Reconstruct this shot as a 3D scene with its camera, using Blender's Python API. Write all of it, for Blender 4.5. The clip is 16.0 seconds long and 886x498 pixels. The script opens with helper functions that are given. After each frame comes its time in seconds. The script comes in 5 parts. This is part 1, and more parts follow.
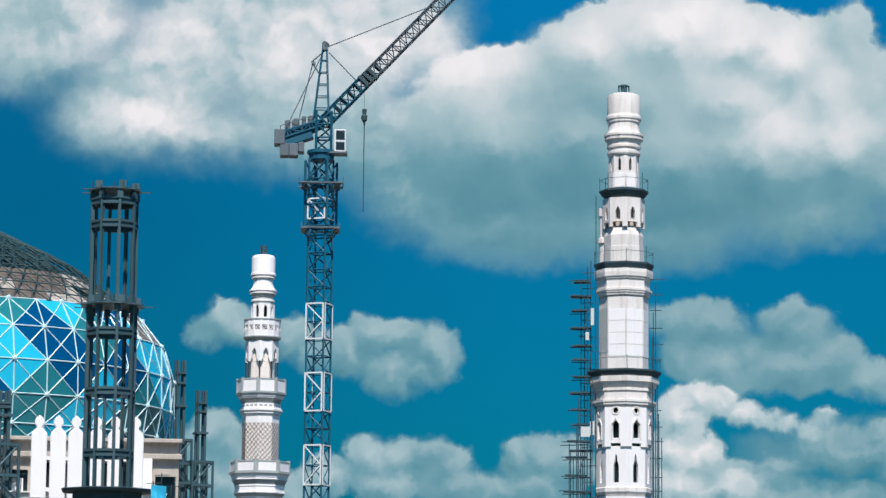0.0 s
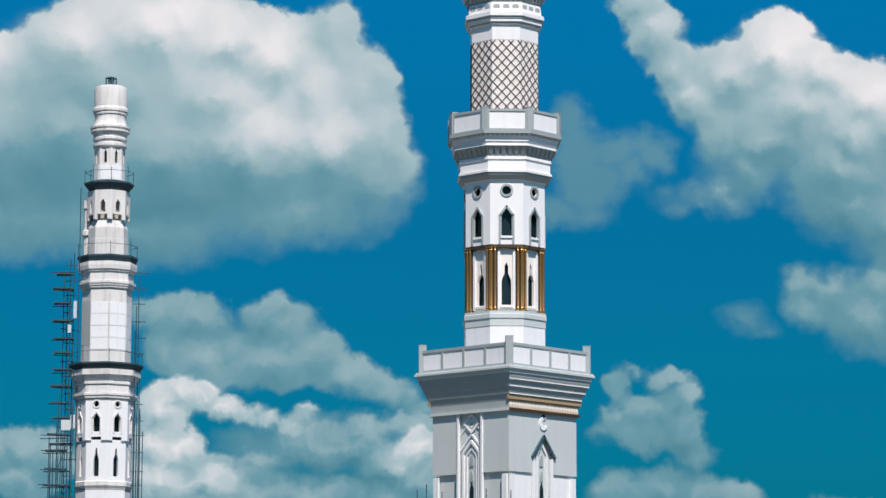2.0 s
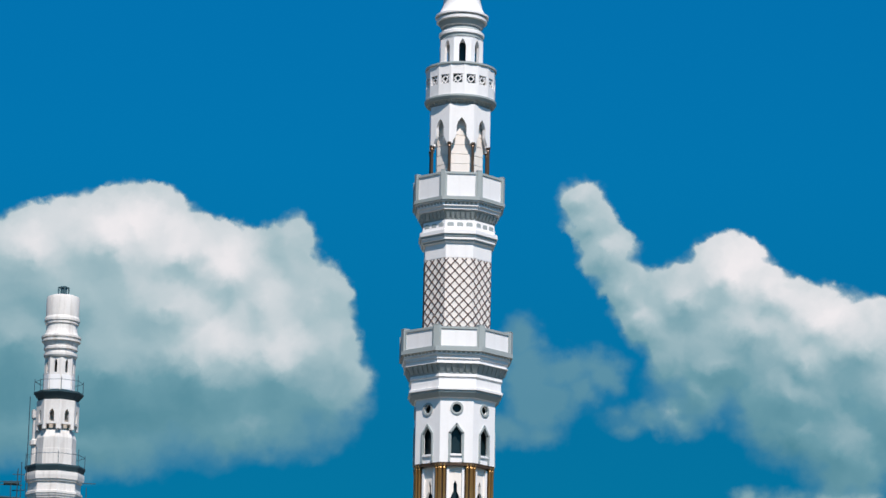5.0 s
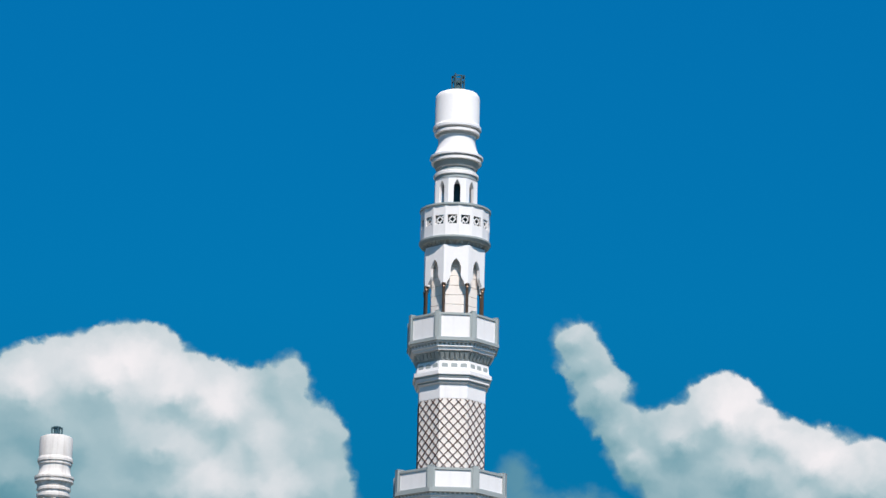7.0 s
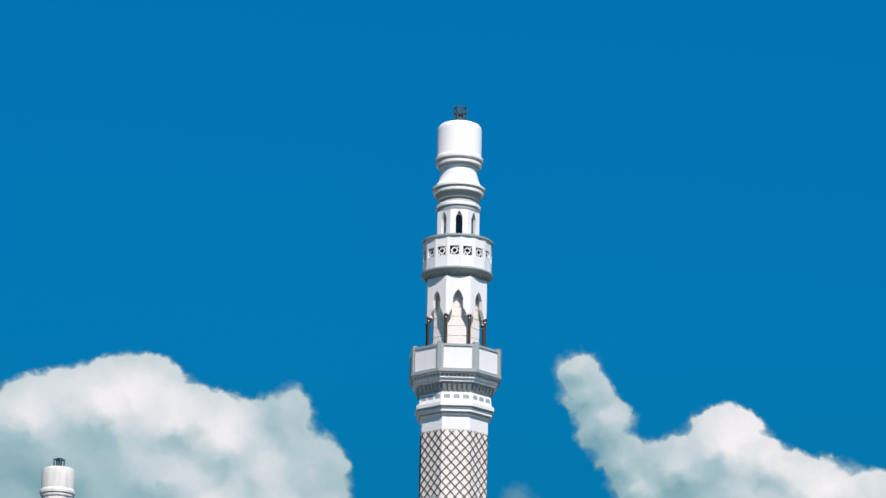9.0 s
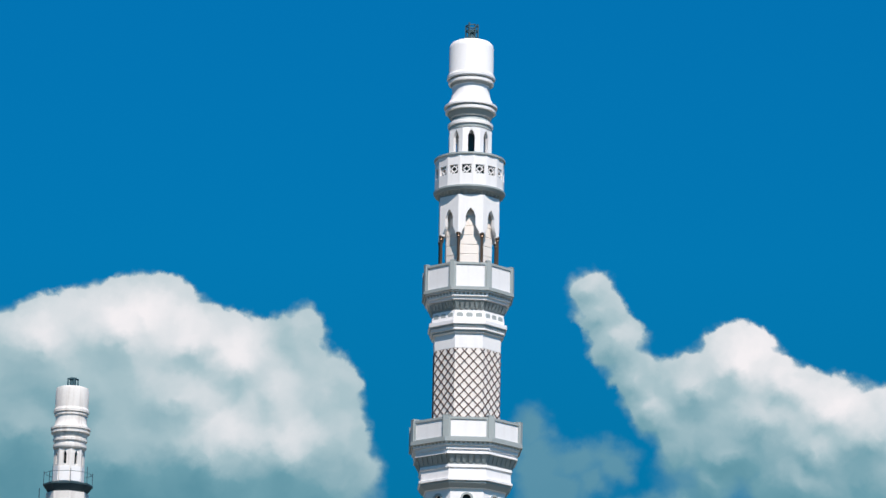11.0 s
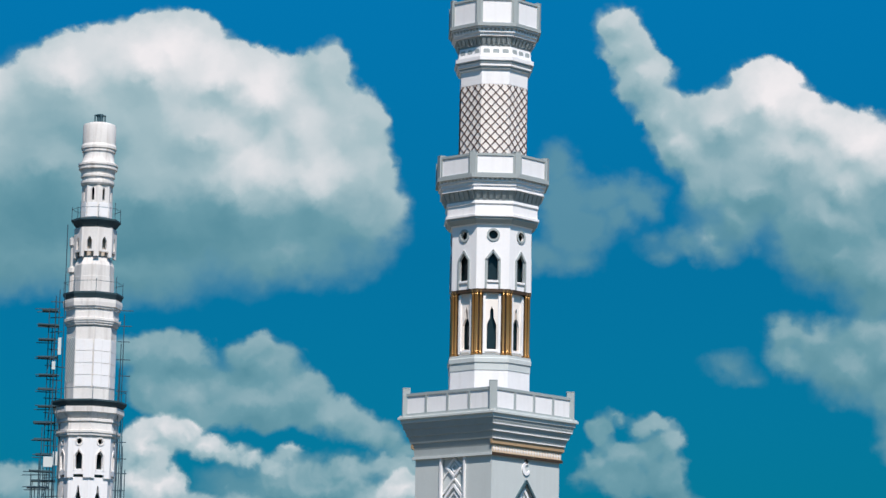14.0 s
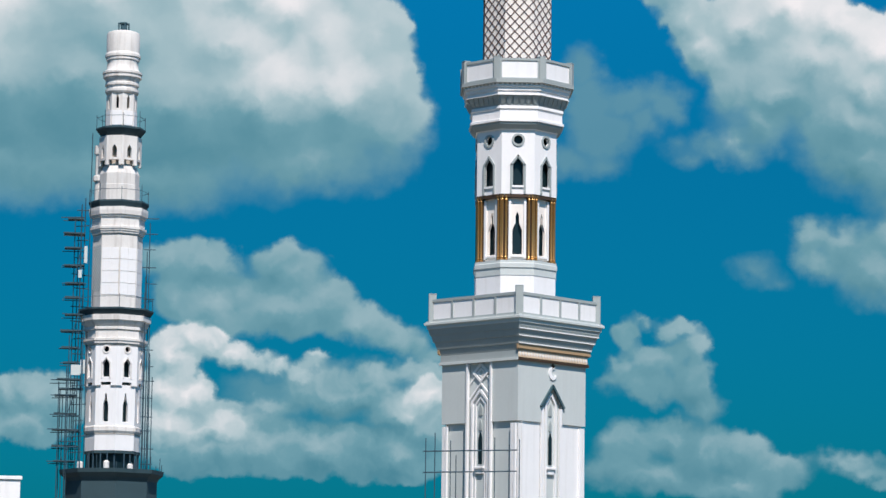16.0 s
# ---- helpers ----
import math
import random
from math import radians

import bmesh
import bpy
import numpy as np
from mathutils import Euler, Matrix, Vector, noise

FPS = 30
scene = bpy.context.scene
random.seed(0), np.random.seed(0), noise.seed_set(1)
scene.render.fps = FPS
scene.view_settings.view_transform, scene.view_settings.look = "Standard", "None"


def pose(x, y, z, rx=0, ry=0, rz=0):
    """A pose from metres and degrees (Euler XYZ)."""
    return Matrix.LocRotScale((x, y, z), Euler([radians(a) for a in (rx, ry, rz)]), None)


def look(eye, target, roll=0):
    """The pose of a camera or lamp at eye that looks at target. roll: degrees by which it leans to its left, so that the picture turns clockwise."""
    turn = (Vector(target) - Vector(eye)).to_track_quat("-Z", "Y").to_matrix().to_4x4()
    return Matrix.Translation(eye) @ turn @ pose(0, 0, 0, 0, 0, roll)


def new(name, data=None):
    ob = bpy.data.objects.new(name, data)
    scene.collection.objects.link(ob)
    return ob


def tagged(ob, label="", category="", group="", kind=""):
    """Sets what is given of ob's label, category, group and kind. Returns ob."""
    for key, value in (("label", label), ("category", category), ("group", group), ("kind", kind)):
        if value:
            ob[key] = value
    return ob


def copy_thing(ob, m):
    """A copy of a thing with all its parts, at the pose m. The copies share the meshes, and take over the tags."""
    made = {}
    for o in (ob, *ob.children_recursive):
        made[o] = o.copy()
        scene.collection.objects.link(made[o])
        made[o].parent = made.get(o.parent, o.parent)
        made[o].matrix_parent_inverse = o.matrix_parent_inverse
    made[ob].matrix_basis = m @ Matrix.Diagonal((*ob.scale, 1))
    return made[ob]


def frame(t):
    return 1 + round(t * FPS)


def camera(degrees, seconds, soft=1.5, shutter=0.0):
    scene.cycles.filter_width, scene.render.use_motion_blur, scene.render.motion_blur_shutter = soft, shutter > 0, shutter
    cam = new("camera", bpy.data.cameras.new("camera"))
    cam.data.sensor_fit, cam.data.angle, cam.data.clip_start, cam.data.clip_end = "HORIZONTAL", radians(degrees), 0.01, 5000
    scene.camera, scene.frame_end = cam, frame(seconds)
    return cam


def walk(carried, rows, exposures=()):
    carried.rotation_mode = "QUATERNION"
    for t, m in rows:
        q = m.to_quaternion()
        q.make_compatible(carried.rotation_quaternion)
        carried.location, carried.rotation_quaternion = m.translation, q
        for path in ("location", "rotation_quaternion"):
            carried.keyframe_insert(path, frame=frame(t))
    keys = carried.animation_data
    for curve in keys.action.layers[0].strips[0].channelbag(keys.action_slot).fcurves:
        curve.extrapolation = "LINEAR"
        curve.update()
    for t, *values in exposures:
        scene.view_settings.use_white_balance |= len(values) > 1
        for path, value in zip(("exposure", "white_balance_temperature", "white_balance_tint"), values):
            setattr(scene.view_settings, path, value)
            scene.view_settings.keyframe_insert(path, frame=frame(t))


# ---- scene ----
EYE = (0.0, 0.0, 1.7)
cam = camera(16.83, 16.0)
# seconds, tilt, lean, heading
TURNS = [
    (0.0, 98.847, -0.527, 11.059),
    (0.5, 98.629, -0.319, 7.297),
    (1.0, 98.541, -0.171, 4.818),
    (1.5, 98.600, -0.099, 2.461),
    (2.0, 98.795, -0.114, 1.168),
    (2.5, 99.263, -0.221, 0.268),
    (3.0, 99.771, -0.426, 0.032),
    (3.5, 100.537, -0.591, 0.048),
    (4.0, 101.254, -0.783, 0.053),
    (4.5, 102.212, -0.980, 0.044),
    (5.0, 102.954, -1.104, 0.031),
    (5.2, 103.301, -1.098, 0.028),
    (7.5, 105.972, -1.224, -0.137),
    (8.0, 106.205, -1.220, -0.150),
    (8.2, 106.287, -1.215, -0.148),
    (10.3, 105.497, -1.001, 0.158),
    (10.5, 105.247, -1.017, 0.184),
    (11.0, 104.677, -1.002, 0.238),
    (11.5, 103.819, -0.981, 0.311),
    (12.0, 103.074, -0.973, 0.366),
    (12.5, 102.081, -1.002, 0.442),
    (13.0, 101.295, -0.971, 0.517),
    (13.5, 100.319, -1.015, 0.657),
    (14.0, 99.628, -1.080, 0.744),
    (14.5, 98.917, -1.004, 0.899),
    (15.0, 98.469, -1.011, 1.021),
    (15.5, 98.030, -0.935, 1.160),
    (16.0, 97.815, -0.720, 1.290),
]
walk(cam, [(t, pose(*EYE, rx, ry, rz)) for t, rx, ry, rz in TURNS], exposures=[(0.0, 0.1), (1.0, 0.03), (4.5, 0.05), (7.5, 0.12), (11.0, 0.13), (14.0, 0.07), (16.0, 0.1)])

# ---- sun, sky and clouds ----
SUN_AZ, SUN_EL = radians(14), radians(54)
sun_data = bpy.data.lights.new("sun", "SUN")
sun_data.energy, sun_data.angle, sun_data.color = 5.0, radians(0.5), (1.0, 0.915, 0.85)
sun = new("sun", sun_data)
sun_way = Vector((math.sin(SUN_AZ) * math.cos(SUN_EL), -math.cos(SUN_AZ) * math.cos(SUN_EL), math.sin(SUN_EL)))
sun.matrix_world = look(sun_way * 300, (0, 0, 0))

# cumulus clouds as soft puffs on the sky: east and height (in hundredths of the distance), half width, half height
CLOUD_GREAT = [(-14.59, 22.75, 2.08, 1.7), (-11.89, 23.0, 2.45, 1.98), (-10.94, 23.51, 1.7, 1.6), (-9.36, 22.65, 2.08, 1.79), (-7.58, 21.69, 2.08, 2.08), (-5.73, 23.12, 0.79, 1.17), (-4.85, 20.96, 1.36, 2.08), (-4.03, 19.01, 1.04, 1.89), (-6.59, 21.12, 2.08, 2.08), (-9.87, 20.86, 3.21, 2.26), (-13.34, 20.79, 3.21, 2.26), (-5.94, 18.78, 2.45, 2.45), (-8.82, 18.72, 3.77, 2.83), (-11.69, 18.47, 4.15, 3.21), (-15.01, 19.58, 3.4, 3.21), (-17.89, 19.53, 3.77, 3.58), (-12.84, 16.17, 5.66, 1.6), (-7.07, 16.92, 3.4, 1.51), (-17.68, 16.58, 3.77, 1.42), (-4.48, 18.26, 1.51, 2.08), (-4.1, 17.75, 1.23, 1.36), (-4.65, 16.67, 1.53, 0.85)]
CLOUD_WEST = [(-30.04, 21.77, 3.58, 2.45), (-31.04, 20.07, 2.26, 1.13), (-24.5, 22.4, 3.77, 3.21), (-21.63, 19.7, 3.02, 2.26), (-20.01, 18.07, 3.02, 2.08), (-17.04, 17.01, 3.77, 1.89), (-19.66, 22.85, 1.32, 2.08), (-34.3, 24.17, 4.15, 2.08), (-39.41, 23.73, 3.77, 2.26), (-15.68, 22.11, 1.7, 1.7), (-34.48, 23.15, 3.21, 1.6), (-27.74, 20.28, 3.77, 1.42), (-32.32, 21.02, 2.08, 1.51), (-24.66, 19.79, 3.4, 1.51), (-34.97, 25.03, 4.91, 2.45), (-21.88, 23.73, 3.02, 2.64), (-26.78, 23.91, 4.91, 2.83)]
CLOUD_EAST = [(4.17, 25.0, 0.79, 0.64), (4.57, 24.01, 1.04, 0.98), (5.16, 22.93, 1.06, 1.09), (5.78, 21.75, 1.02, 1.02), (6.37, 20.78, 0.98, 0.98), (9.22, 22.31, 1.6, 1.55), (7.96, 21.4, 1.6, 1.32), (10.76, 21.45, 1.7, 1.36), (12.29, 20.69, 1.89, 1.51), (14.01, 19.75, 2.08, 1.89), (7.49, 19.23, 0.94, 1.89), (9.02, 19.26, 2.08, 1.7), (11.32, 18.14, 2.26, 2.08), (13.21, 16.43, 2.08, 2.08), (15.9, 17.84, 2.83, 3.02), (9.98, 20.26, 2.26, 1.51), (11.9, 19.32, 2.26, 1.7), (6.52, 20.58, 0.85, 1.04), (7.2, 19.23, 0.94, 1.51), (7.3, 17.48, 1.04, 0.91), (8.35, 18.27, 1.32, 1.32), (11.69, 16.88, 2.36, 1.6)]
CLOUD_VEIL = [(2.23, 19.83, 0.81, 0.98), (2.43, 18.66, 1.15, 1.17), (2.91, 17.69, 1.44, 1.17), (1.85, 16.71, 1.15, 0.68), (3.67, 18.86, 1.15, 0.88), (4.63, 19.06, 0.96, 0.66), (4.25, 18.08, 0.77, 0.78), (2.9, 16.72, 0.96, 0.58), (5.77, 16.92, 0.73, 0.43), (5.39, 17.31, 0.57, 0.35), (5.11, 18.67, 0.96, 0.88), (6.35, 17.31, 0.77, 0.58), (7.94, 12.98, 0.91, 0.5), (8.6, 12.6, 0.68, 0.34), (7.47, 13.23, 0.49, 0.27), (-8.34, 8.91, 1.71, 0.65), (-4.35, 9.65, 1.51, 0.42)]
CLOUD_MIDDLE = [(-11.52, 13.18, 1.19, 0.77), (-10.27, 13.08, 1.35, 0.87), (-9.21, 12.2, 1.34, 0.86), (-7.93, 13.25, 1.0, 0.87), (-7.2, 12.77, 1.15, 0.86), (-6.35, 11.99, 1.14, 0.86), (-5.3, 11.12, 1.33, 0.73), (-3.97, 10.68, 1.33, 0.53), (-10.07, 11.83, 2.11, 1.15), (-7.78, 11.62, 2.29, 1.15), (-2.65, 10.25, 0.85, 0.34), (-11.23, 12.03, 1.15, 0.96)]
CLOUD_LOW = [(-10.93, 10.64, 0.84, 0.57), (-10.16, 10.56, 0.8, 0.65), (-9.39, 10.1, 0.73, 0.53), (-8.63, 9.79, 0.65, 0.46), (-7.92, 9.59, 0.57, 0.38), (-7.24, 9.32, 0.53, 0.32), (-6.54, 9.82, 0.49, 0.25), (-11.5, 10.01, 1.0, 0.96), (-11.68, 8.96, 1.0, 1.05), (-10.92, 8.68, 0.99, 0.86), (-2.88, 8.92, 0.87, 0.72), (-3.41, 8.27, 0.75, 0.57), (-11.58, 7.73, 1.34, 0.95), (-10.05, 7.78, 1.33, 0.65)]
CLOUD_HORIZON = [(-22.27, 8.88, 0.89, 0.78), (-21.28, 8.78, 0.99, 0.77), (-20.3, 8.87, 0.89, 0.73), (-19.51, 8.48, 0.78, 0.58), (-21.47, 7.91, 1.78, 0.96), (-19.3, 7.71, 1.76, 0.77), (-16.78, 8.84, 0.78, 0.81), (-16.0, 8.84, 0.87, 0.77), (-16.19, 7.88, 1.45, 0.96), (-15.23, 8.45, 0.96, 0.96), (-17.74, 7.51, 1.56, 0.57), (-27.79, 9.71, 0.91, 0.82), (-27.18, 9.12, 0.81, 0.98), (-28.28, 8.93, 0.81, 1.18), (-27.45, 7.95, 1.41, 1.17), (-24.84, 7.54, 1.4, 0.58), (-22.13, 8.81, 0.99, 0.77), (-21.09, 8.91, 0.88, 0.66), (-19.63, 8.39, 0.78, 0.56), (-18.38, 7.67, 1.13, 0.56), (-23.67, 8.0, 0.83, 0.77), (-24.71, 7.59, 0.94, 0.82)]
CLOUD_ISLAND = [(-27.39, 13.5, 1.06, 0.83), (-27.9, 12.98, 0.96, 0.73), (-26.53, 13.18, 1.16, 0.94), (-25.25, 12.85, 1.16, 0.93), (-24.08, 12.22, 1.05, 0.88), (-23.03, 12.31, 1.05, 0.98), (-22.21, 12.92, 0.84, 0.88), (-21.16, 12.81, 1.15, 0.77), (-20.11, 12.49, 1.04, 0.82), (-19.69, 12.07, 0.68, 0.87), (-21.56, 11.57, 1.15, 0.88), (-20.51, 11.56, 1.14, 0.72), (-22.43, 13.34, 0.31, 0.47)]
CLOUD_SOUTH = [(3.81, 10.96, 0.49, 0.53), (5.46, 11.12, 0.64, 0.46), (6.02, 10.49, 0.53, 0.61), (4.79, 10.11, 1.32, 0.57), (3.66, 9.82, 0.72, 0.57), (4.6, 9.35, 1.51, 0.76), (6.11, 9.26, 0.85, 0.95), (6.58, 8.5, 0.75, 0.76), (3.28, 9.34, 0.53, 0.42), (4.32, 11.44, 0.49, 0.17)]
CLOUD_SLATE = [(-6.16, 8.71, 1.4, 0.83), (-5.02, 8.82, 1.44, 0.87), (-4.07, 8.32, 1.21, 0.87), (-7.2, 8.91, 0.84, 0.46), (-8.91, 7.13, 2.66, 1.02), (-6.25, 6.9, 2.84, 1.13), (-3.61, 6.89, 1.88, 1.04), (-10.81, 7.06, 2.1, 1.04), (-10.05, 8.16, 1.53, 0.61), (-8.15, 7.62, 1.52, 0.53), (-2.66, 7.6, 1.13, 1.13), (-8.15, 8.34, 1.33, 0.46), (-8.91, 7.96, 1.52, 0.46), (-4.64, 9.41, 1.8, 0.46), (-3.12, 9.72, 1.13, 0.53), (-6.63, 9.55, 0.76, 0.3)]
CLOUD_SOUTH_LOW = [(3.86, 7.41, 1.13, 0.79), (5.18, 7.53, 1.32, 0.87), (6.31, 6.98, 1.32, 0.94), (7.44, 6.9, 1.32, 0.83), (8.76, 6.55, 1.13, 0.56), (11.2, 6.68, 1.22, 0.39), (3.49, 6.56, 1.13, 0.75), (4.81, 6.2, 2.07, 0.75), (7.63, 5.97, 2.25, 0.75), (11.9, 6.33, 1.1, 0.45)]
CLOUD_EAST_LOW = [(9.95, 14.24, 0.88, 0.77), (11.28, 13.95, 1.37, 1.0), (10.32, 13.37, 1.25, 0.84), (12.22, 13.19, 1.71, 1.34), (13.56, 13.67, 1.71, 1.54), (12.01, 12.33, 1.14, 0.65), (14.1, 12.34, 1.9, 1.72), (13.88, 10.9, 1.14, 1.14), (15.41, 11.58, 1.71, 2.48), (12.61, 14.25, 1.14, 0.77)]
CLOUD_SHADE = [(-13.82, 17.34, 6.42, 1.32), (-7.26, 17.01, 2.83, 0.94), (-5.32, 8.75, 1.89, 0.85), (4.5, 8.73, 2.45, 0.57), (5.23, 6.94, 2.83, 0.75), (12.63, 12.02, 3.58, 2.45), (-12.57, 16.8, 7.17, 2.08), (-5.49, 16.65, 3.02, 1.32), (-25.25, 18.4, 7.92, 1.13), (-17.62, 15.84, 6.23, 1.32), (11.3, 15.82, 4.91, 1.32), (-8.75, 10.37, 4.53, 0.85), (-5.69, 8.28, 2.45, 0.75), (5.25, 8.44, 1.89, 0.75), (-21.52, 11.02, 2.45, 0.75), (-26.95, 12.06, 1.7, 0.57), (-14.88, 20.76, 1.7, 1.13), (2.71, 17.58, 2.45, 2.45), (-17.3, 17.33, 5.48, 1.77), (-12.03, 15.71, 5.8, 1.17), (-10.11, 17.83, 2.52, 0.88), (8.08, 18.1, 2.49, 1.17), (12.85, 16.95, 2.68, 1.16), (-9.07, 12.43, 3.04, 0.96)]
CLOUD_BRIGHT = [(-23.3, 23.58, 3.77, 1.51), (-29.9, 24.22, 3.77, 1.13), (-30.23, 20.96, 1.7, 0.94), (-9.89, 10.09, 1.32, 0.75), (-3.23, 8.84, 0.94, 0.75), (-7.6, 9.7, 0.94, 0.47), (-11.32, 23.21, 3.02, 1.32), (-14.59, 22.75, 1.32, 0.94), (-19.25, 22.43, 2.83, 1.13), (9.41, 22.61, 2.26, 1.32), (12.3, 20.89, 2.08, 0.94), (-11.04, 10.38, 1.7, 0.94), (-7.28, 20.04, 2.45, 1.32), (-11.77, 8.29, 1.13, 1.13), (-7.99, 22.48, 1.13, 1.13), (9.28, 23.01, 1.16, 0.79), (11.77, 21.24, 1.16, 0.59), (-10.26, 10.49, 1.15, 0.77), (-11.21, 9.73, 0.96, 1.15)]


world = bpy.data.worlds.new("sky")
scene.world = world
world.use_nodes = True
world.cycles.sampling_method, world.cycles.sample_map_resolution = "MANUAL", 512
WT = world.node_tree
WT.nodes.clear()


def wnode(kind, *values, op=None, out=0, **sets):
    n = WT.nodes.new(kind)
    if op:
        n.operation = op
    for k, v in sets.items():
        if k in ("clamp",):
            n.use_clamp = v
    for i, v in enumerate(values):
        if v is None:
            continue
        if hasattr(v, "is_linked"):
            WT.links.new(v, n.inputs[i])
        else:
            n.inputs[i].default_value = v
    return n.outputs[out]


def wm(op, a, b=None, c=None, clamp=False):
    return wnode("ShaderNodeMath", a, b, c, op=op, clamp=clamp)


def wnoise(vec, scale, detail, rough=0.55):
    n = WT.nodes.new("ShaderNodeTexNoise")
    WT.links.new(vec, n.inputs["Vector"])
    n.inputs["Scale"].default_value, n.inputs["Detail"].default_value = scale, detail
    n.inputs["Roughness"].default_value = rough
    return n


def wsmooth(v, lo, hi):
    n = WT.nodes.new("ShaderNodeMapRange")
    n.interpolation_type = "SMOOTHSTEP"
    WT.links.new(v, n.inputs[0])
    n.inputs[1].default_value, n.inputs[2].default_value = lo, hi
    return n.outputs[0]


def wmix(f, a, b):
    n = WT.nodes.new("ShaderNodeMix")
    n.data_type = "RGBA"
    for i, v in ((0, f), (6, a), (7, b)):
        if hasattr(v, "is_linked"):
            WT.links.new(v, n.inputs[i])
        else:
            n.inputs[i].default_value = v
    return n.outputs[2]


tex = WT.nodes.new("ShaderNodeTexCoord").outputs["Generated"]
sep = WT.nodes.new("ShaderNodeSeparateXYZ")
WT.links.new(tex, sep.inputs[0])
ahead = wm("MAXIMUM", sep.outputs[1], 0.05)
px = wm("MULTIPLY", wm("DIVIDE", sep.outputs[0], ahead), 100.0)
pz = wm("MULTIPLY", wm("DIVIDE", sep.outputs[2], ahead), 100.0)
comb = WT.nodes.new("ShaderNodeCombineXYZ")
WT.links.new(px, comb.inputs[0])
WT.links.new(pz, comb.inputs[1])
plane = comb.outputs[0]
# billowing edges: the place is bent by coarse and fine noise
bend = wnode("ShaderNodeVectorMath", wnoise(plane, 0.5, 2, 0.45).outputs["Color"], (0.5, 0.5, 0.5), op="SUBTRACT")
curl = wnode("ShaderNodeVectorMath", wnoise(plane, 1.7, 4, 0.5).outputs["Color"], (0.5, 0.5, 0.5), op="SUBTRACT")
bent = wnode("ShaderNodeVectorMath", bend, (1.1, 1.1, 0.0), plane, op="MULTIPLY_ADD")
bent = wnode("ShaderNodeVectorMath", curl, (0.7, 0.7, 0.0), bent, op="MULTIPLY_ADD")
fray = wnode("ShaderNodeVectorMath", wnoise(plane, 5.5, 4, 0.6).outputs["Color"], (0.5, 0.5, 0.5), op="SUBTRACT")
bent = wnode("ShaderNodeVectorMath", fray, (0.13, 0.13, 0.0), bent, op="MULTIPLY_ADD")
thin = wsmooth(wnoise(plane, 0.8, 2, 0.5).outputs[0], 0.42, 0.68)


def puffs(where, lists, soft=0.35):
    """The height of a heap of puffs: over 0 inside."""
    heap = None
    for x, z, a, b in lists:
        q = wnode("ShaderNodeVectorMath", where, (1 / a, 1 / b, 0), (-x / a, -z / b, 0), op="MULTIPLY_ADD")
        d = wm("MULTIPLY_ADD", wnode("ShaderNodeVectorMath", q, op="LENGTH", out=1), -min(a, b), min(a, b))
        heap = d if heap is None else wm("SMOOTH_MAX", heap, d, soft)
    return heap


aside = wnode("ShaderNodeVectorMath", bent, (0.2, 0.55, 0.0), op="ADD")
dark = wsmooth(puffs(bent, CLOUD_SHADE, 1.6), -1.9, 2.2)
light = wsmooth(puffs(bent, CLOUD_BRIGHT, 0.8), -0.9, 1.0)
moved = wnode("ShaderNodeVectorMath", bent, (0.25, 0.4, 0.0), op="ADD")
relief = wm("SUBTRACT", wnoise(bent, 0.45, 4, 0.46).outputs[0], wnoise(moved, 0.45, 4, 0.46).outputs[0])
patch = wnoise(plane, 0.22, 2, 0.45).outputs[0]
grain = wm("ADD", wm("MULTIPLY", relief, 1.15), wm("MULTIPLY_ADD", patch, 0.4, -0.2))


def heap_of_clouds(lists, base, lit, shade, soft, fade, rough=1.0, crisp=1.0):
    """Cover and tone of one layer; the sides of the puffs that face the sun are lit."""
    here, there = puffs(bent, lists, soft), puffs(aside, lists, soft)
    slope = wm("MINIMUM", wm("MAXIMUM", wm("SUBTRACT", here, there), -0.6), 0.6)
    tone = wm("ADD", wm("MULTIPLY_ADD", slope, lit, base), wm("MULTIPLY", grain, rough))
    tone = wm("ADD", tone, wm("MULTIPLY", light, 0.26))
    tone = wm("SUBTRACT", tone, wm("MULTIPLY", dark, shade))
    edge = WT.nodes.new("ShaderNodeMapRange")
    edge.interpolation_type = "SMOOTHSTEP"
    WT.links.new(here, edge.inputs[0])
    edge.inputs[1].default_value = -0.06
    WT.links.new(wm("MULTIPLY", wm("MULTIPLY_ADD", thin, 0.32, wm("MULTIPLY_ADD", dark, fade, 0.17)), crisp), edge.inputs[2])
    return edge.outputs[0], tone


def over(a, b):
    """Layer b in front of layer a."""
    cover = wm("SUBTRACT", wm("ADD", a[0], b[0]), wm("MULTIPLY", a[0], b[0]))
    tone = wm("ADD", a[1], wm("MULTIPLY", b[0], wm("SUBTRACT", b[1], a[1])))
    return cover, tone


haze = wm("MULTIPLY", wsmooth(puffs(bent, CLOUD_VEIL), -0.1, 0.6), 0.74), wm("MULTIPLY_ADD", patch, 0.3, 0.09)
west = puffs(bent, CLOUD_WEST, 0.9)
layer = over(haze, (wm("MULTIPLY", wsmooth(west, -0.45, 1.2), 0.97), wm("ADD", wm("SUBTRACT", wm("MULTIPLY_ADD", light, 0.26, 0.66), wm("MULTIPLY", dark, 0.5)), grain)))
layer = over(layer, heap_of_clouds(CLOUD_EAST_LOW, 0.38, 0.28, 0.14, 0.7, 0.6, 0.4, 1.0))
layer = over(layer, heap_of_clouds(CLOUD_EAST, 0.55, 0.3, 0.36, 0.8, 1.0, 0.38))
layer = over(layer, heap_of_clouds(CLOUD_GREAT, 0.58, 0.27, 0.36, 1.1, 1.1, 0.26))
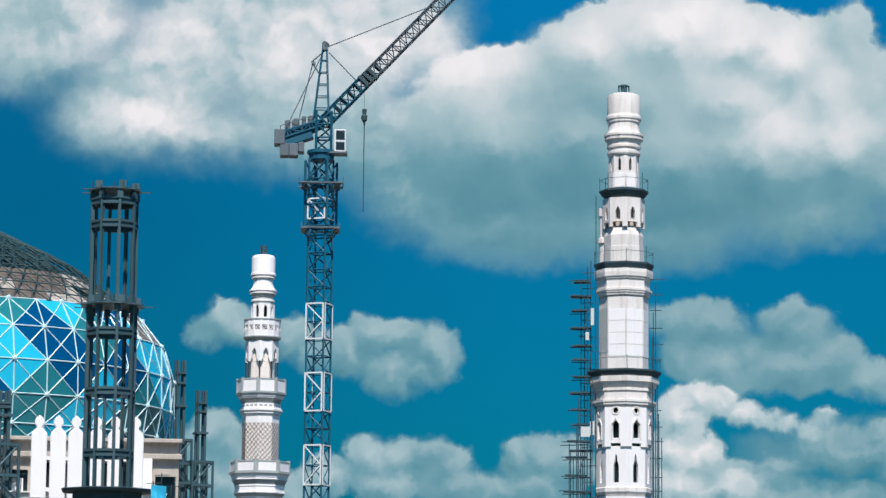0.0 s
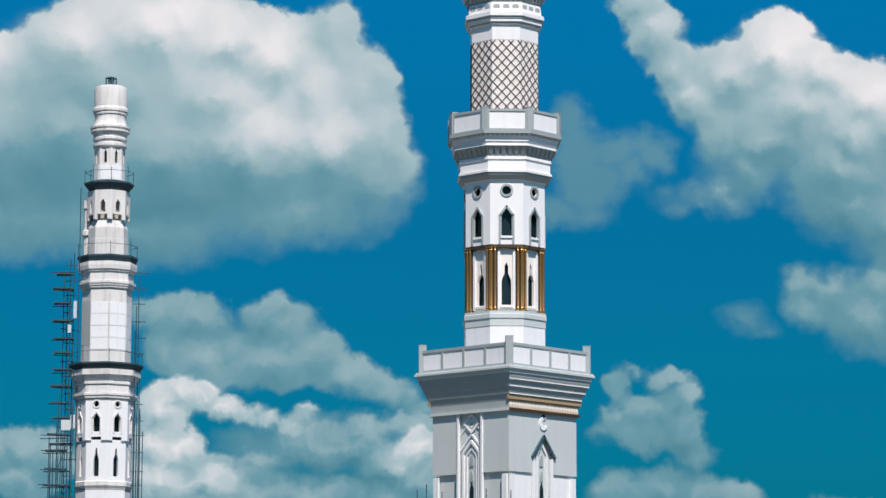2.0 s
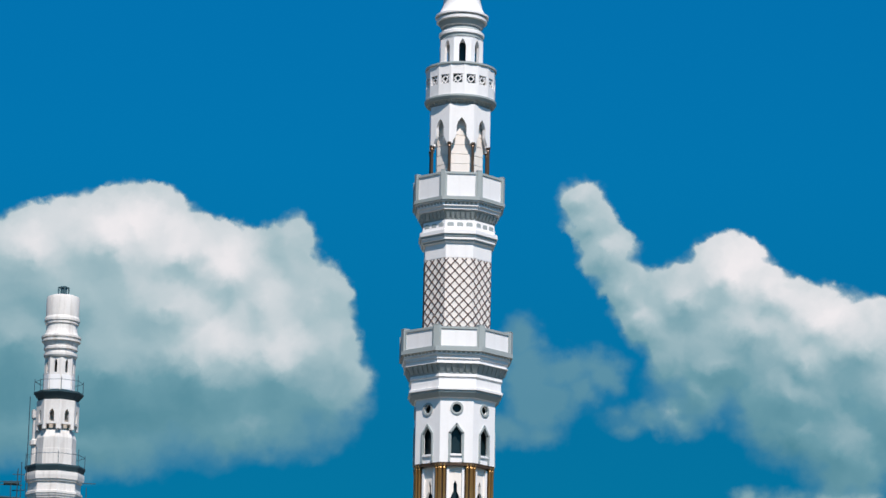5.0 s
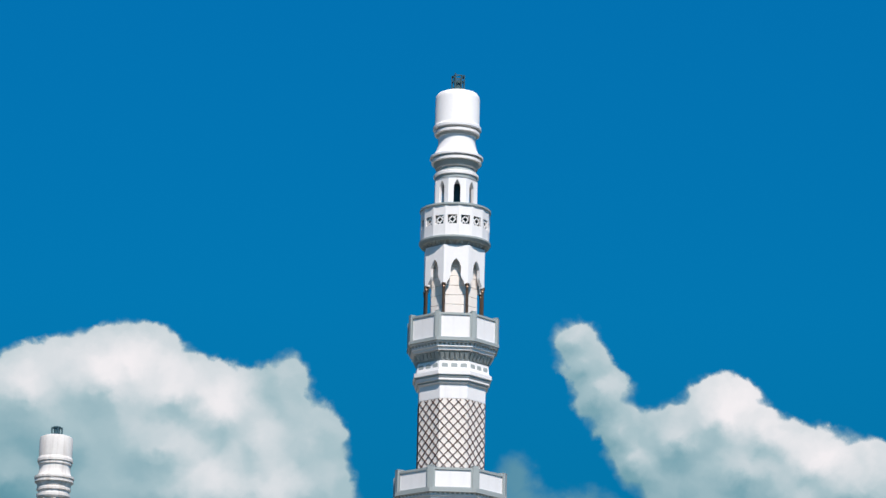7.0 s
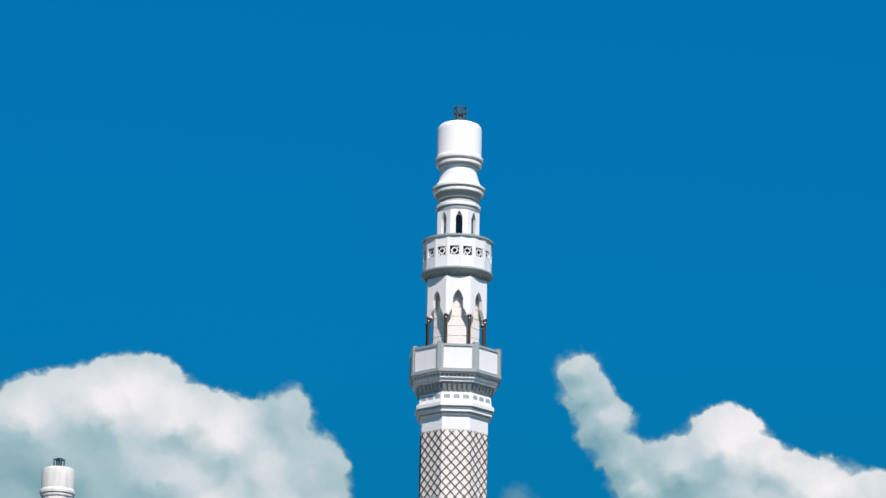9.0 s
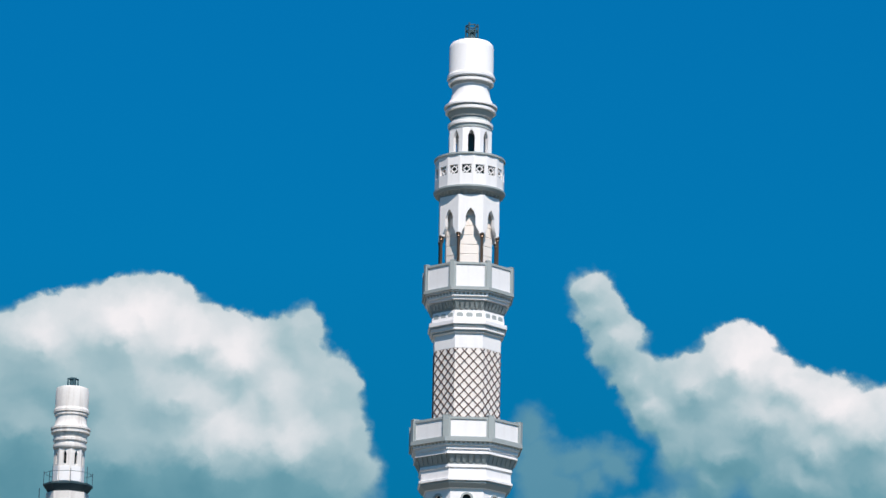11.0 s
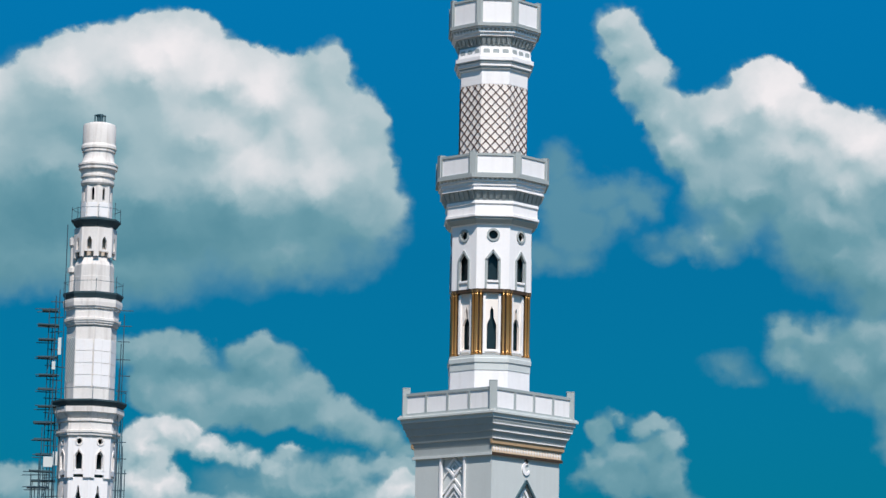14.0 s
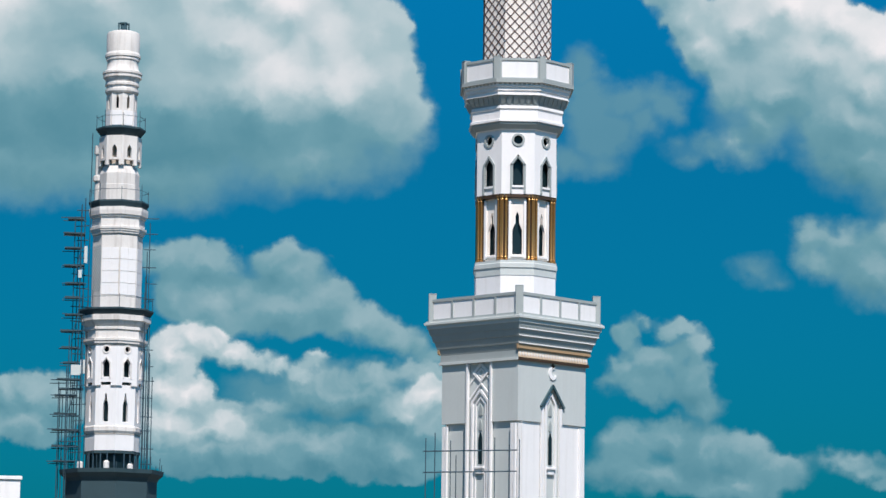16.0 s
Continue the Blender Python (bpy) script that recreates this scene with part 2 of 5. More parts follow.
layer = over(layer, heap_of_clouds(CLOUD_HORIZON + CLOUD_ISLAND, 0.34, 0.36, 0.14, 0.4, 0.4, 0.7, 0.9))
layer = over(layer, heap_of_clouds(CLOUD_MIDDLE, 0.33, 0.28, 0.1, 0.5, 0.4, 0.4, 0.7))
layer = over(layer, heap_of_clouds(CLOUD_SLATE, 0.29, 0.3, 0.08, 0.3, 0.4, 0.9, 0.6))
layer = over(layer, heap_of_clouds(CLOUD_SOUTH + CLOUD_SOUTH_LOW, 0.3, 0.26, 0.1, 0.45, 0.4, 0.6, 0.75))
layer = over(layer, heap_of_clouds(CLOUD_LOW, 0.44, 0.46, 0.1, 0.3, 0.3, 1.0, 0.45))
cover = wm("MULTIPLY", layer[0], wsmooth(sep.outputs[1], 0.3, 0.8))
tone = wm("MAXIMUM", layer[1], 0.0, clamp=True)
ramp = WT.nodes.new("ShaderNodeValToRGB")
WT.links.new(tone, ramp.inputs[0])
ramp.color_ramp.elements[0].position, ramp.color_ramp.elements[0].color = 0.0, (0.07, 0.225, 0.295, 1)
ramp.color_ramp.elements[1].position, ramp.color_ramp.elements[1].color = 1.0, (0.83, 0.80, 0.82, 1)
for at, col in ((0.3, (0.145, 0.315, 0.38, 1)), (0.62, (0.365, 0.495, 0.54, 1))):
    e = ramp.color_ramp.elements.new(at)
    e.color = col
sky = WT.nodes.new("ShaderNodeTexSky")
sky.sky_type, sky.sun_disc = "NISHITA", False
sky.sun_elevation, sky.sun_rotation = SUN_EL, math.pi - SUN_AZ
sky_air = wnode("ShaderNodeVectorMath", sky.outputs[0], (0.1, 0.1, 0.1), op="MULTIPLY")
# the deep teal of the air, bluer higher up
grade = WT.nodes.new("ShaderNodeValToRGB")
WT.links.new(sep.outputs[2], grade.inputs[0])
grade.color_ramp.elements[0].position, grade.color_ramp.elements[0].color = 0.05, (0.003, 0.28, 0.435, 1)
grade.color_ramp.elements[1].position, grade.color_ramp.elements[1].color = 0.36, (0.004, 0.63, 1.02, 1)
for at, col in ((0.165, (0.003, 0.355, 0.56, 1)), (0.25, (0.003, 0.51, 0.81, 1))):
    grade.color_ramp.elements.new(at).color = col
deep = WT.nodes.new("ShaderNodeMapRange")
WT.links.new(px, deep.inputs[0])
deep.inputs[1].default_value, deep.inputs[2].default_value, deep.inputs[3].default_value, deep.inputs[4].default_value = -34.0, -17.0, 0.72, 1.0
air = wnode("ShaderNodeVectorMath", sky_air, grade.outputs[0], op="MULTIPLY")
air = wnode("ShaderNodeVectorMath", air, wnode("ShaderNodeCombineXYZ", deep.outputs[0], deep.outputs[0], deep.outputs[0]), op="MULTIPLY")
colour = wmix(cover, air, ramp.outputs[0])
back = WT.nodes.new("ShaderNodeBackground")
WT.links.new(colour, back.inputs[0])
back.inputs[1].default_value = 1.0
WT.links.new(back.outputs[0], WT.nodes.new("ShaderNodeOutputWorld").inputs[0])

# ---- materials ----


def material(name, colour, rough=0.6, metal=0.0, vary=0.12, grain=6.0, bump=0.15, stain=None, streak=0.0, glass=False):
    """A painted or raw surface: two scales of variation, fine relief, and stains drawn out downwards."""
    m = bpy.data.materials.new(name)
    m.use_nodes = True
    nt = m.node_tree
    b = nt.nodes["Principled BSDF"]
    b.inputs["Roughness"].default_value, b.inputs["Metallic"].default_value = rough, metal
    co = nt.nodes.new("ShaderNodeTexCoord").outputs["Object"]
    big, fine = nt.nodes.new("ShaderNodeTexNoise"), nt.nodes.new("ShaderNodeTexNoise")
    for n, s, d in ((big, 0.55, 4), (fine, grain, 5)):
        n.inputs["Scale"].default_value, n.inputs["Detail"].default_value = s, d
        nt.links.new(co, n.inputs["Vector"])
    mapping = nt.nodes.new("ShaderNodeMapping")
    mapping.inputs["Scale"].default_value = (2.2, 2.2, 0.16)
    nt.links.new(co, mapping.inputs[0])
    run = nt.nodes.new("ShaderNodeTexNoise")
    run.inputs["Scale"].default_value, run.inputs["Detail"].default_value = 1.0, 6
    nt.links.new(mapping.outputs[0], run.inputs["Vector"])

    def mathn(op, a, c, d=None):
        n = nt.nodes.new("ShaderNodeMath")
        n.operation = op
        for i, v in enumerate((a, c, d)):
            if v is None:
                continue
            if hasattr(v, "is_linked"):
                nt.links.new(v, n.inputs[i])
            else:
                n.inputs[i].default_value = v
        return n.outputs[0]

    info = nt.nodes.new("ShaderNodeObjectInfo").outputs["Random"]
    k = mathn("MULTIPLY_ADD", big.outputs[0], vary * 1.6, 1 - vary * 0.8)
    k = mathn("MULTIPLY", k, mathn("MULTIPLY_ADD", fine.outputs[0], vary, 1 - vary * 0.5))
    k = mathn("MULTIPLY", k, mathn("MULTIPLY_ADD", info, vary * 0.4, 1 - vary * 0.2))
    tint = nt.nodes.new("ShaderNodeVectorMath")
    tint.operation = "SCALE"
    tint.inputs[0].default_value = colour
    nt.links.new(k, tint.inputs["Scale"])
    last = tint.outputs[0]
    if streak:
        mask = nt.nodes.new("ShaderNodeMapRange")
        mask.inputs[1].default_value, mask.inputs[2].default_value, mask.inputs[4].default_value = 0.52, 0.78, streak
        nt.links.new(run.outputs[0], mask.inputs[0])
        mix = nt.nodes.new("ShaderNodeMix")
        mix.data_type = "RGBA"
        nt.links.new(mask.outputs[0], mix.inputs[0])
        nt.links.new(last, mix.inputs[6])
        mix.inputs[7].default_value = (*(stain or (0.25, 0.23, 0.2)), 1)
        last = mix.outputs[2]
    nt.links.new(last, b.inputs["Base Color"])
    r = mathn("MULTIPLY_ADD", fine.outputs[0], 0.2, max(rough - 0.1, 0.02))
    nt.links.new(r, b.inputs["Roughness"])
    bn = nt.nodes.new("ShaderNodeBump")
    bn.inputs["Strength"].default_value, bn.inputs["Distance"].default_value = bump, 0.02
    nt.links.new(fine.outputs[0], bn.inputs["Height"])
    nt.links.new(bn.outputs[0], b.inputs["Normal"])
    return m


WHITE = material("white_paint", (0.88, 0.855, 0.855), 0.55, vary=0.07, streak=0.22, stain=(0.5, 0.47, 0.42))
GREY = material("grey_paint", (0.36, 0.395, 0.395), 0.55, vary=0.1, streak=0.15)
LIGHTGREY = material("light_grey_render", (0.57, 0.60, 0.59), 0.65, vary=0.08, streak=0.16, stain=(0.36, 0.36, 0.35))
CREAM = material("cream_stone", (0.76, 0.68, 0.58), 0.6, vary=0.1, streak=0.15)
RAW = material("raw_white_plaster", (0.76, 0.72, 0.69), 0.8, vary=0.2, streak=0.6, stain=(0.36, 0.30, 0.26))
WARM = material("warm_white_paint", (0.86, 0.79, 0.735), 0.6, vary=0.06, streak=0.1, stain=(0.6, 0.52, 0.45))
LATTICE = material("brown_lattice_paint", (0.11, 0.062, 0.05), 0.55, vary=0.15)
GOLD = material("gold_paint", (0.46, 0.245, 0.085), 0.34, 0.7, vary=0.15)
PALE_GOLD = material("pale_gold_relief", (0.84, 0.62, 0.40), 0.45, 0.0, vary=0.25, grain=9.0, bump=0.5)
GILT_STONE = material("ochre_stone", (0.42, 0.28, 0.16), 0.5, vary=0.2)
BRONZE = material("dark_bronze", (0.11, 0.065, 0.04), 0.4, 0.5, vary=0.2)
# near-black that stands in for the shade behind openings; also dark window glass
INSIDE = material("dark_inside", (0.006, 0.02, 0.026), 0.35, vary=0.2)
STEEL = material("primed_steel", (0.05, 0.105, 0.125), 0.55, 0.2, vary=0.3, streak=0.3, stain=(0.10, 0.08, 0.07))
DECK = material("dark_shuttering", (0.03, 0.065, 0.08), 0.7, vary=0.3)
PIPE = material("scaffold_pipe", (0.055, 0.10, 0.13), 0.5, 0.4, vary=0.3)
CRANE_BLUE = material("crane_blue", (0.007, 0.095, 0.155), 0.5, 0.1, vary=0.25)
CRANE_WHITE = material("crane_white", (0.75, 0.76, 0.76), 0.45, vary=0.1)
CRANE_GREY = material("crane_grey", (0.13, 0.16, 0.18), 0.5, 0.3, vary=0.25)
GLASS_CYAN = material("cyan_glass_panel", (0.02, 0.50, 0.72), 0.14, 0.1, vary=0.12, grain=1.5, bump=0.03)
GLASS_BLUE = material("deep_blue_glass_panel", (0.0, 0.075, 0.20), 0.12, 0.1, vary=0.15, grain=1.5, bump=0.03)
GLASS_GREEN = material("sea_green_glass_panel", (0.02, 0.20, 0.23), 0.14, 0.1, vary=0.15, grain=1.5, bump=0.03)
STRUT = material("pale_strut", (0.66, 0.86, 0.89), 0.4, 0.1, vary=0.1)
RUST = material("raw_dome_steel", (0.02, 0.06, 0.068), 0.7, 0.2, vary=0.3)
SHEET = material("dusty_underlay", (0.145, 0.118, 0.10), 0.8, vary=0.45, grain=1.2, streak=0.5, stain=(0.12, 0.10, 0.09))
CONCRETE = material("raw_concrete", (0.47, 0.42, 0.37), 0.85, vary=0.2, streak=0.4)
ROOF = material("white_roof_sheet", (0.74, 0.75, 0.76), 0.45, vary=0.08, streak=0.2)
TARP = material("cyan_tarpaulin", (0.03, 0.42, 0.66), 0.45, vary=0.1)
EARTH = material("dry_ground", (0.11, 0.10, 0.075), 0.95, vary=0.3, grain=0.8)

# ---- building tools ----


def mesh_of(name, bm, mat, smooth=False):
    bmesh.ops.recalc_face_normals(bm, faces=bm.faces[:])
    me = bpy.data.meshes.new(name)
    bm.to_mesh(me)
    bm.free()
    if mat:
        me.materials.append(mat)
    if smooth:
        me.shade_smooth()
        me.set_sharp_from_angle(angle=radians(24))
    return me


def part(name, bm, mat, parent, label="", smooth=False, m=None):
    ob = new(name, mesh_of(name, bm, mat, smooth))
    ob.parent = parent
    if m is not None:
        ob.matrix_basis = m
    return tagged(ob, label)


def again(ob, m, name=None, parent=None):
    """Another part on the same mesh, under the same parent or another."""
    o = new(name or ob.name.split(".")[0], ob.data)
    o.parent, o.matrix_basis = parent or ob.parent, m
    if "label" in ob:
        o["label"] = ob["label"]
    return o


def thing(name, label, category, m=None, group="", kind=""):
    ob = new(name)
    if m is not None:
        ob.matrix_basis = m
    return tagged(ob, label, category, group, kind)


def box(bm, c, s, m=None, bevel=0.0):
    r = bmesh.ops.create_cube(bm, size=1.0, matrix=(m or Matrix()) @ Matrix.LocRotScale(c, None, s))
    if bevel:
        es = {e for v in r["verts"] for e in v.link_edges}
        bmesh.ops.bevel(bm, geom=list(es), offset=bevel, segments=1, affect="EDGES")


def bar(bm, p, q, r, n=6, r2=None):
    p, q = Vector(p), Vector(q)
    d = q - p
    m = Matrix.Translation((p + q) / 2) @ d.to_track_quat("Z", "Y").to_matrix().to_4x4()
    bmesh.ops.create_cone(bm, cap_ends=True, segments=n, radius1=r, radius2=r if r2 is None else r2, depth=d.length, matrix=m)


def lathe(bm, prof, n, turn=0.0, caps=True):
    """Rings of n corners from (z, radius) pairs; turn: the angle of the first corner."""
    rings = []
    for z, r in prof:
        rings.append([bm.verts.new((r * math.cos(turn + 2 * math.pi * i / n), r * math.sin(turn + 2 * math.pi * i / n), z)) for i in range(n)])
    for a, b in zip(rings, rings[1:]):
        for i in range(n):
            bm.faces.new((a[i], a[(i + 1) % n], b[(i + 1) % n], b[i]))
    if caps:
        bm.faces.new(rings[0])
        bm.faces.new(rings[-1])


def turned(prof, n=48, turn=0.0):
    bm = bmesh.new()
    lathe(bm, prof, n, turn)
    return bm


OCT = radians(-90 + 22.5)  # octagons show a flat side to the front
APO = math.cos(radians(22.5))


def octagon(prof):
    return turned(prof, 8, OCT)


def square(prof):
    return turned(prof, 4, 0.0)


def side(k, apothem, n=8, first=0.0):
    """The frame on the k-th side: x along it, z up, -y outwards."""
    return Matrix.Rotation(2 * math.pi * k / n + first, 4, "Z") @ Matrix.Translation((0, -apothem, 0))


def plate(bm, outer, holes, thick, m=None):
    """A plate in the plane y = 0 with holes right through it, its back at y = thick."""
    t = bmesh.new()
    for loop in (outer, *holes):
        vs = [t.verts.new((x, 0, z)) for x, z in loop]
        for a, b in zip(vs, vs[1:] + vs[:1]):
            t.edges.new((a, b))
    bmesh.ops.triangle_fill(t, use_beauty=True, edges=t.edges[:])
    ex = bmesh.ops.extrude_face_region(t, geom=t.faces[:])
    bmesh.ops.translate(t, vec=(0, thick, 0), verts=[g for g in ex["geom"] if isinstance(g, bmesh.types.BMVert)])
    if m is not None:
        t.transform(m)
    me = bpy.data.meshes.new("plate")
    t.to_mesh(me)
    t.free()
    bm.from_mesh(me)
    bpy.data.meshes.remove(me)


def strip(bm, pts, width, depth, y=0.0, m=None, closed=False, lap=0.6):
    """Straight mouldings of that width along a line of (x, z) points, standing out by depth from the plane y."""
    pts = list(pts) + ([pts[0]] if closed else [])
    for (x0, z0), (x1, z1) in zip(pts, pts[1:]):
        ln = math.hypot(x1 - x0, z1 - z0)
        r = Matrix.Translation(((x0 + x1) / 2, y - depth / 2, (z0 + z1) / 2)) @ Matrix.Rotation(-math.atan2(z1 - z0, x1 - x0), 4, "Y")
        box(bm, (0, 0, 0), (ln + width * lap, depth, width), (m or Matrix()) @ r)


def gothic(w, z0, z1, rise, n=6):
    """The outline of a pointed window: half width w, sill z0, apex z1, and how much of it is the point."""
    left = [(-w, z0), (w, z0), (w, z1 - rise)]
    for i in range(1, n):
        a = i / n
        left.append((w * (1 - a) ** 0.8, z1 - rise + rise * a ** 0.9))
    left.append((0, z1))
    return left + [(-x, z) for x, z in left[-2:1:-1]]


def ring8(bm, z0, z1, r0, r1, n=8, turn=0.0):
    """A hollow ring of n sides."""
    loop = [[bm.verts.new((r * math.cos(turn + 2 * math.pi * i / n), r * math.sin(turn + 2 * math.pi * i / n), z)) for i in range(n)] for z, r in ((z0, r0), (z0, r1), (z1, r1), (z1, r0))]
    for a, b in zip(loop, loop[1:] + loop[:1]):
        for i in range(n):
            bm.faces.new((a[i], a[(i + 1) % n], b[(i + 1) % n], b[i]))


def disc(r, cx, cz, n=20):
    return [(cx + r * math.cos(2 * math.pi * i / n), cz + r * math.sin(2 * math.pi * i / n)) for i in range(n)]


def rect(w, z0, z1, cx=0.0):
    return [(cx - w, z0), (cx + w, z0), (cx + w, z1), (cx - w, z1)]

# ---- ground ----
bm = bmesh.new()
bmesh.ops.create_grid(bm, x_segments=40, y_segments=40, size=4500)
ground = tagged(new("ground", mesh_of("ground", bm, EARTH)), "dry earth ground reaching to the horizon", "ground", kind="structure")


# ---- the minarets ----


def parapet(owner, n, first, radius, z0, z1, post_top, bays, post_w, frame_h, name="parapet_panel"):
    """Grey posts and rails with white panels between them, side by side round the deck."""
    apo = radius * math.cos(math.pi / n)
    half = radius * math.sin(math.pi / n)
    bm = bmesh.new()
    box(bm, (0, 0, (z0 + post_top) / 2), (post_w, post_w, post_top - z0), bevel=0.02)
    box(bm, (0, 0, post_top + 0.02), (post_w * 1.03, post_w * 1.03, 0.04))
    post = None
    for k in range(n):
        a = first + 2 * math.pi * k / n - math.pi / 2 + math.pi / n
        m = Matrix.Translation((math.cos(a) * (radius - post_w * 0.53), math.sin(a) * (radius - post_w * 0.53), 0)) @ Matrix.Rotation(a + math.pi / 2, 4, "Z")
        post = part("post", bm, GREY, owner, "grey painted corner post", m=m) if post is None else again(post, m)
    half -= post_w * 0.45
    wide = 2 * half / bays
    gap = 0.075 if bays > 1 else 0.12
    fr, pn = bmesh.new(), []
    holes = [rect(wide / 2 - gap, z0 + frame_h, z1 - frame_h * 0.8, -half + wide * (i + 0.5)) for i in range(bays)]
    plate(fr, rect(half, z0, z1), holes, 0.2)
    for h in holes:
        pn.append(bmesh.new())
        plate(pn[-1], h, [], 0.06, Matrix.Translation((0, 0.055, 0)))
    frame_ob = panel_ob = None
    for k in range(n):
        m = side(k, apo, n, first)
        if frame_ob is None:
            frame_ob = part("parapet_frame", fr, GREY, owner, "grey parapet frame", m=m)
            panel_ob = [part(name, p, WHITE, frame_ob, "white recessed parapet panel") for p in pn]
        else:
            fo = again(frame_ob, m)
            for p in panel_ob:
                again(p, Matrix(), parent=fo)


def brackets(owner, n, first, apothem, z, count, half, size):
    """Small carved brackets in a row under a deck."""
    bm = bmesh.new()
    w, d, h = size
    vs = [(-w, 0, h), (w, 0, h), (w, -d, h), (-w, -d, h), (-w * 0.5, 0, 0), (w * 0.5, 0, 0)]
    vv = [bm.verts.new(v) for v in vs]
    for f in ((0, 1, 2, 3), (0, 3, 4), (1, 5, 2), (3, 2, 5, 4), (0, 4, 5, 1)):
        bm.faces.new([vv[i] for i in f])
    first_ob = None
    for k in range(n):
        for i in range(count):
            m = side(k, apothem, n, first) @ Matrix.Translation((half * ((i + 0.5) / count * 2 - 1), 0, z))
            if first_ob is None:
                first_ob = part("bracket", bm, GREY, owner, m=m)
            else:
                again(first_ob, m)


def column_mesh(h, r):
    """A slender shaft with ringed base and capital."""
    p = [(0, r * 1.5), (0.1, r * 1.5), (0.13, r * 1.1), (0.2, r * 1.35), (0.26, r), (h - 0.3, r), (h - 0.24, r * 1.35), (h - 0.17, r * 1.05), (h - 0.12, r * 1.5), (h, r * 1.6)]
    return turned(p, 10)


def top_stage(owner, drum, neck, mat):
    """The round drum and the moulded collars under it."""
    part("top_drum", turned(drum), mat, owner, "smooth white round drum", smooth=True)
    part("neck", turned(neck), mat, owner, "white bell-shaped moulded neck", smooth=True)


def arcade_face(half, z0, z1, apex, spring, w_top, w_foot, thick):
    """One side of the open arcade: a wall that ends below in a pointed arch between two hanging feet."""
    out = [(-half, z0), (-w_foot, z0), (-w_foot, z0 + 0.12), (-w_top * 1.15, z0 + 0.4), (-w_top, z0 + 0.55), (-w_top, spring), (-w_top * 0.6, spring + (apex - spring) * 0.6), (0, apex)]
    out += [(-x, z) for x, z in out[-2::-1]]
    out += [(half, z1), (-half, z1)]
    bm = bmesh.new()
    plate(bm, out, [], thick)
    return bm


def ring_mesh(r0, r1, depth, n=24):
    bm = bmesh.new()
    plate(bm, disc(r1, 0, 0, n), [disc(r0, 0, 0, n)], depth)
    return bm


def crossed_lattice(half, z0, z1, pitch, width, depth, ways=(-1, 1)):
    """Diagonal laths, crossing, kept within the side."""
    bm = bmesh.new()
    h = z1 - z0
    for s in ways:
        c = -half - h
        while c < half + h:
            # the lath x = c + s * slope * (z - z0), cut at the sides
            pts = []
            slope = 0.92 * s
            for z in (z0, z1):
                pts.append((c + slope * (z - z0), z))
            (xa, za), (xb, zb) = pts
            lo, hi = 0.0, 1.0
            dx = xb - xa
            for edge, sign in ((-half, 1), (half, -1)):
                fa, fb = sign * (xa - edge), sign * (xb - edge)
                if fa < 0 and fb < 0:
                    lo, hi = 1.0, 0.0
                elif fa < 0:
                    lo = max(lo, fa / (fa - fb))
                elif fb < 0:
                    hi = min(hi, fa / (fa - fb))
            if hi - lo > 0.01:
                strip(bm, [(xa + dx * lo, za + h * lo), (xa + dx * hi, za + h * hi)], width, depth + 0.004 * s, lap=0.0)
            c += pitch
    return bm


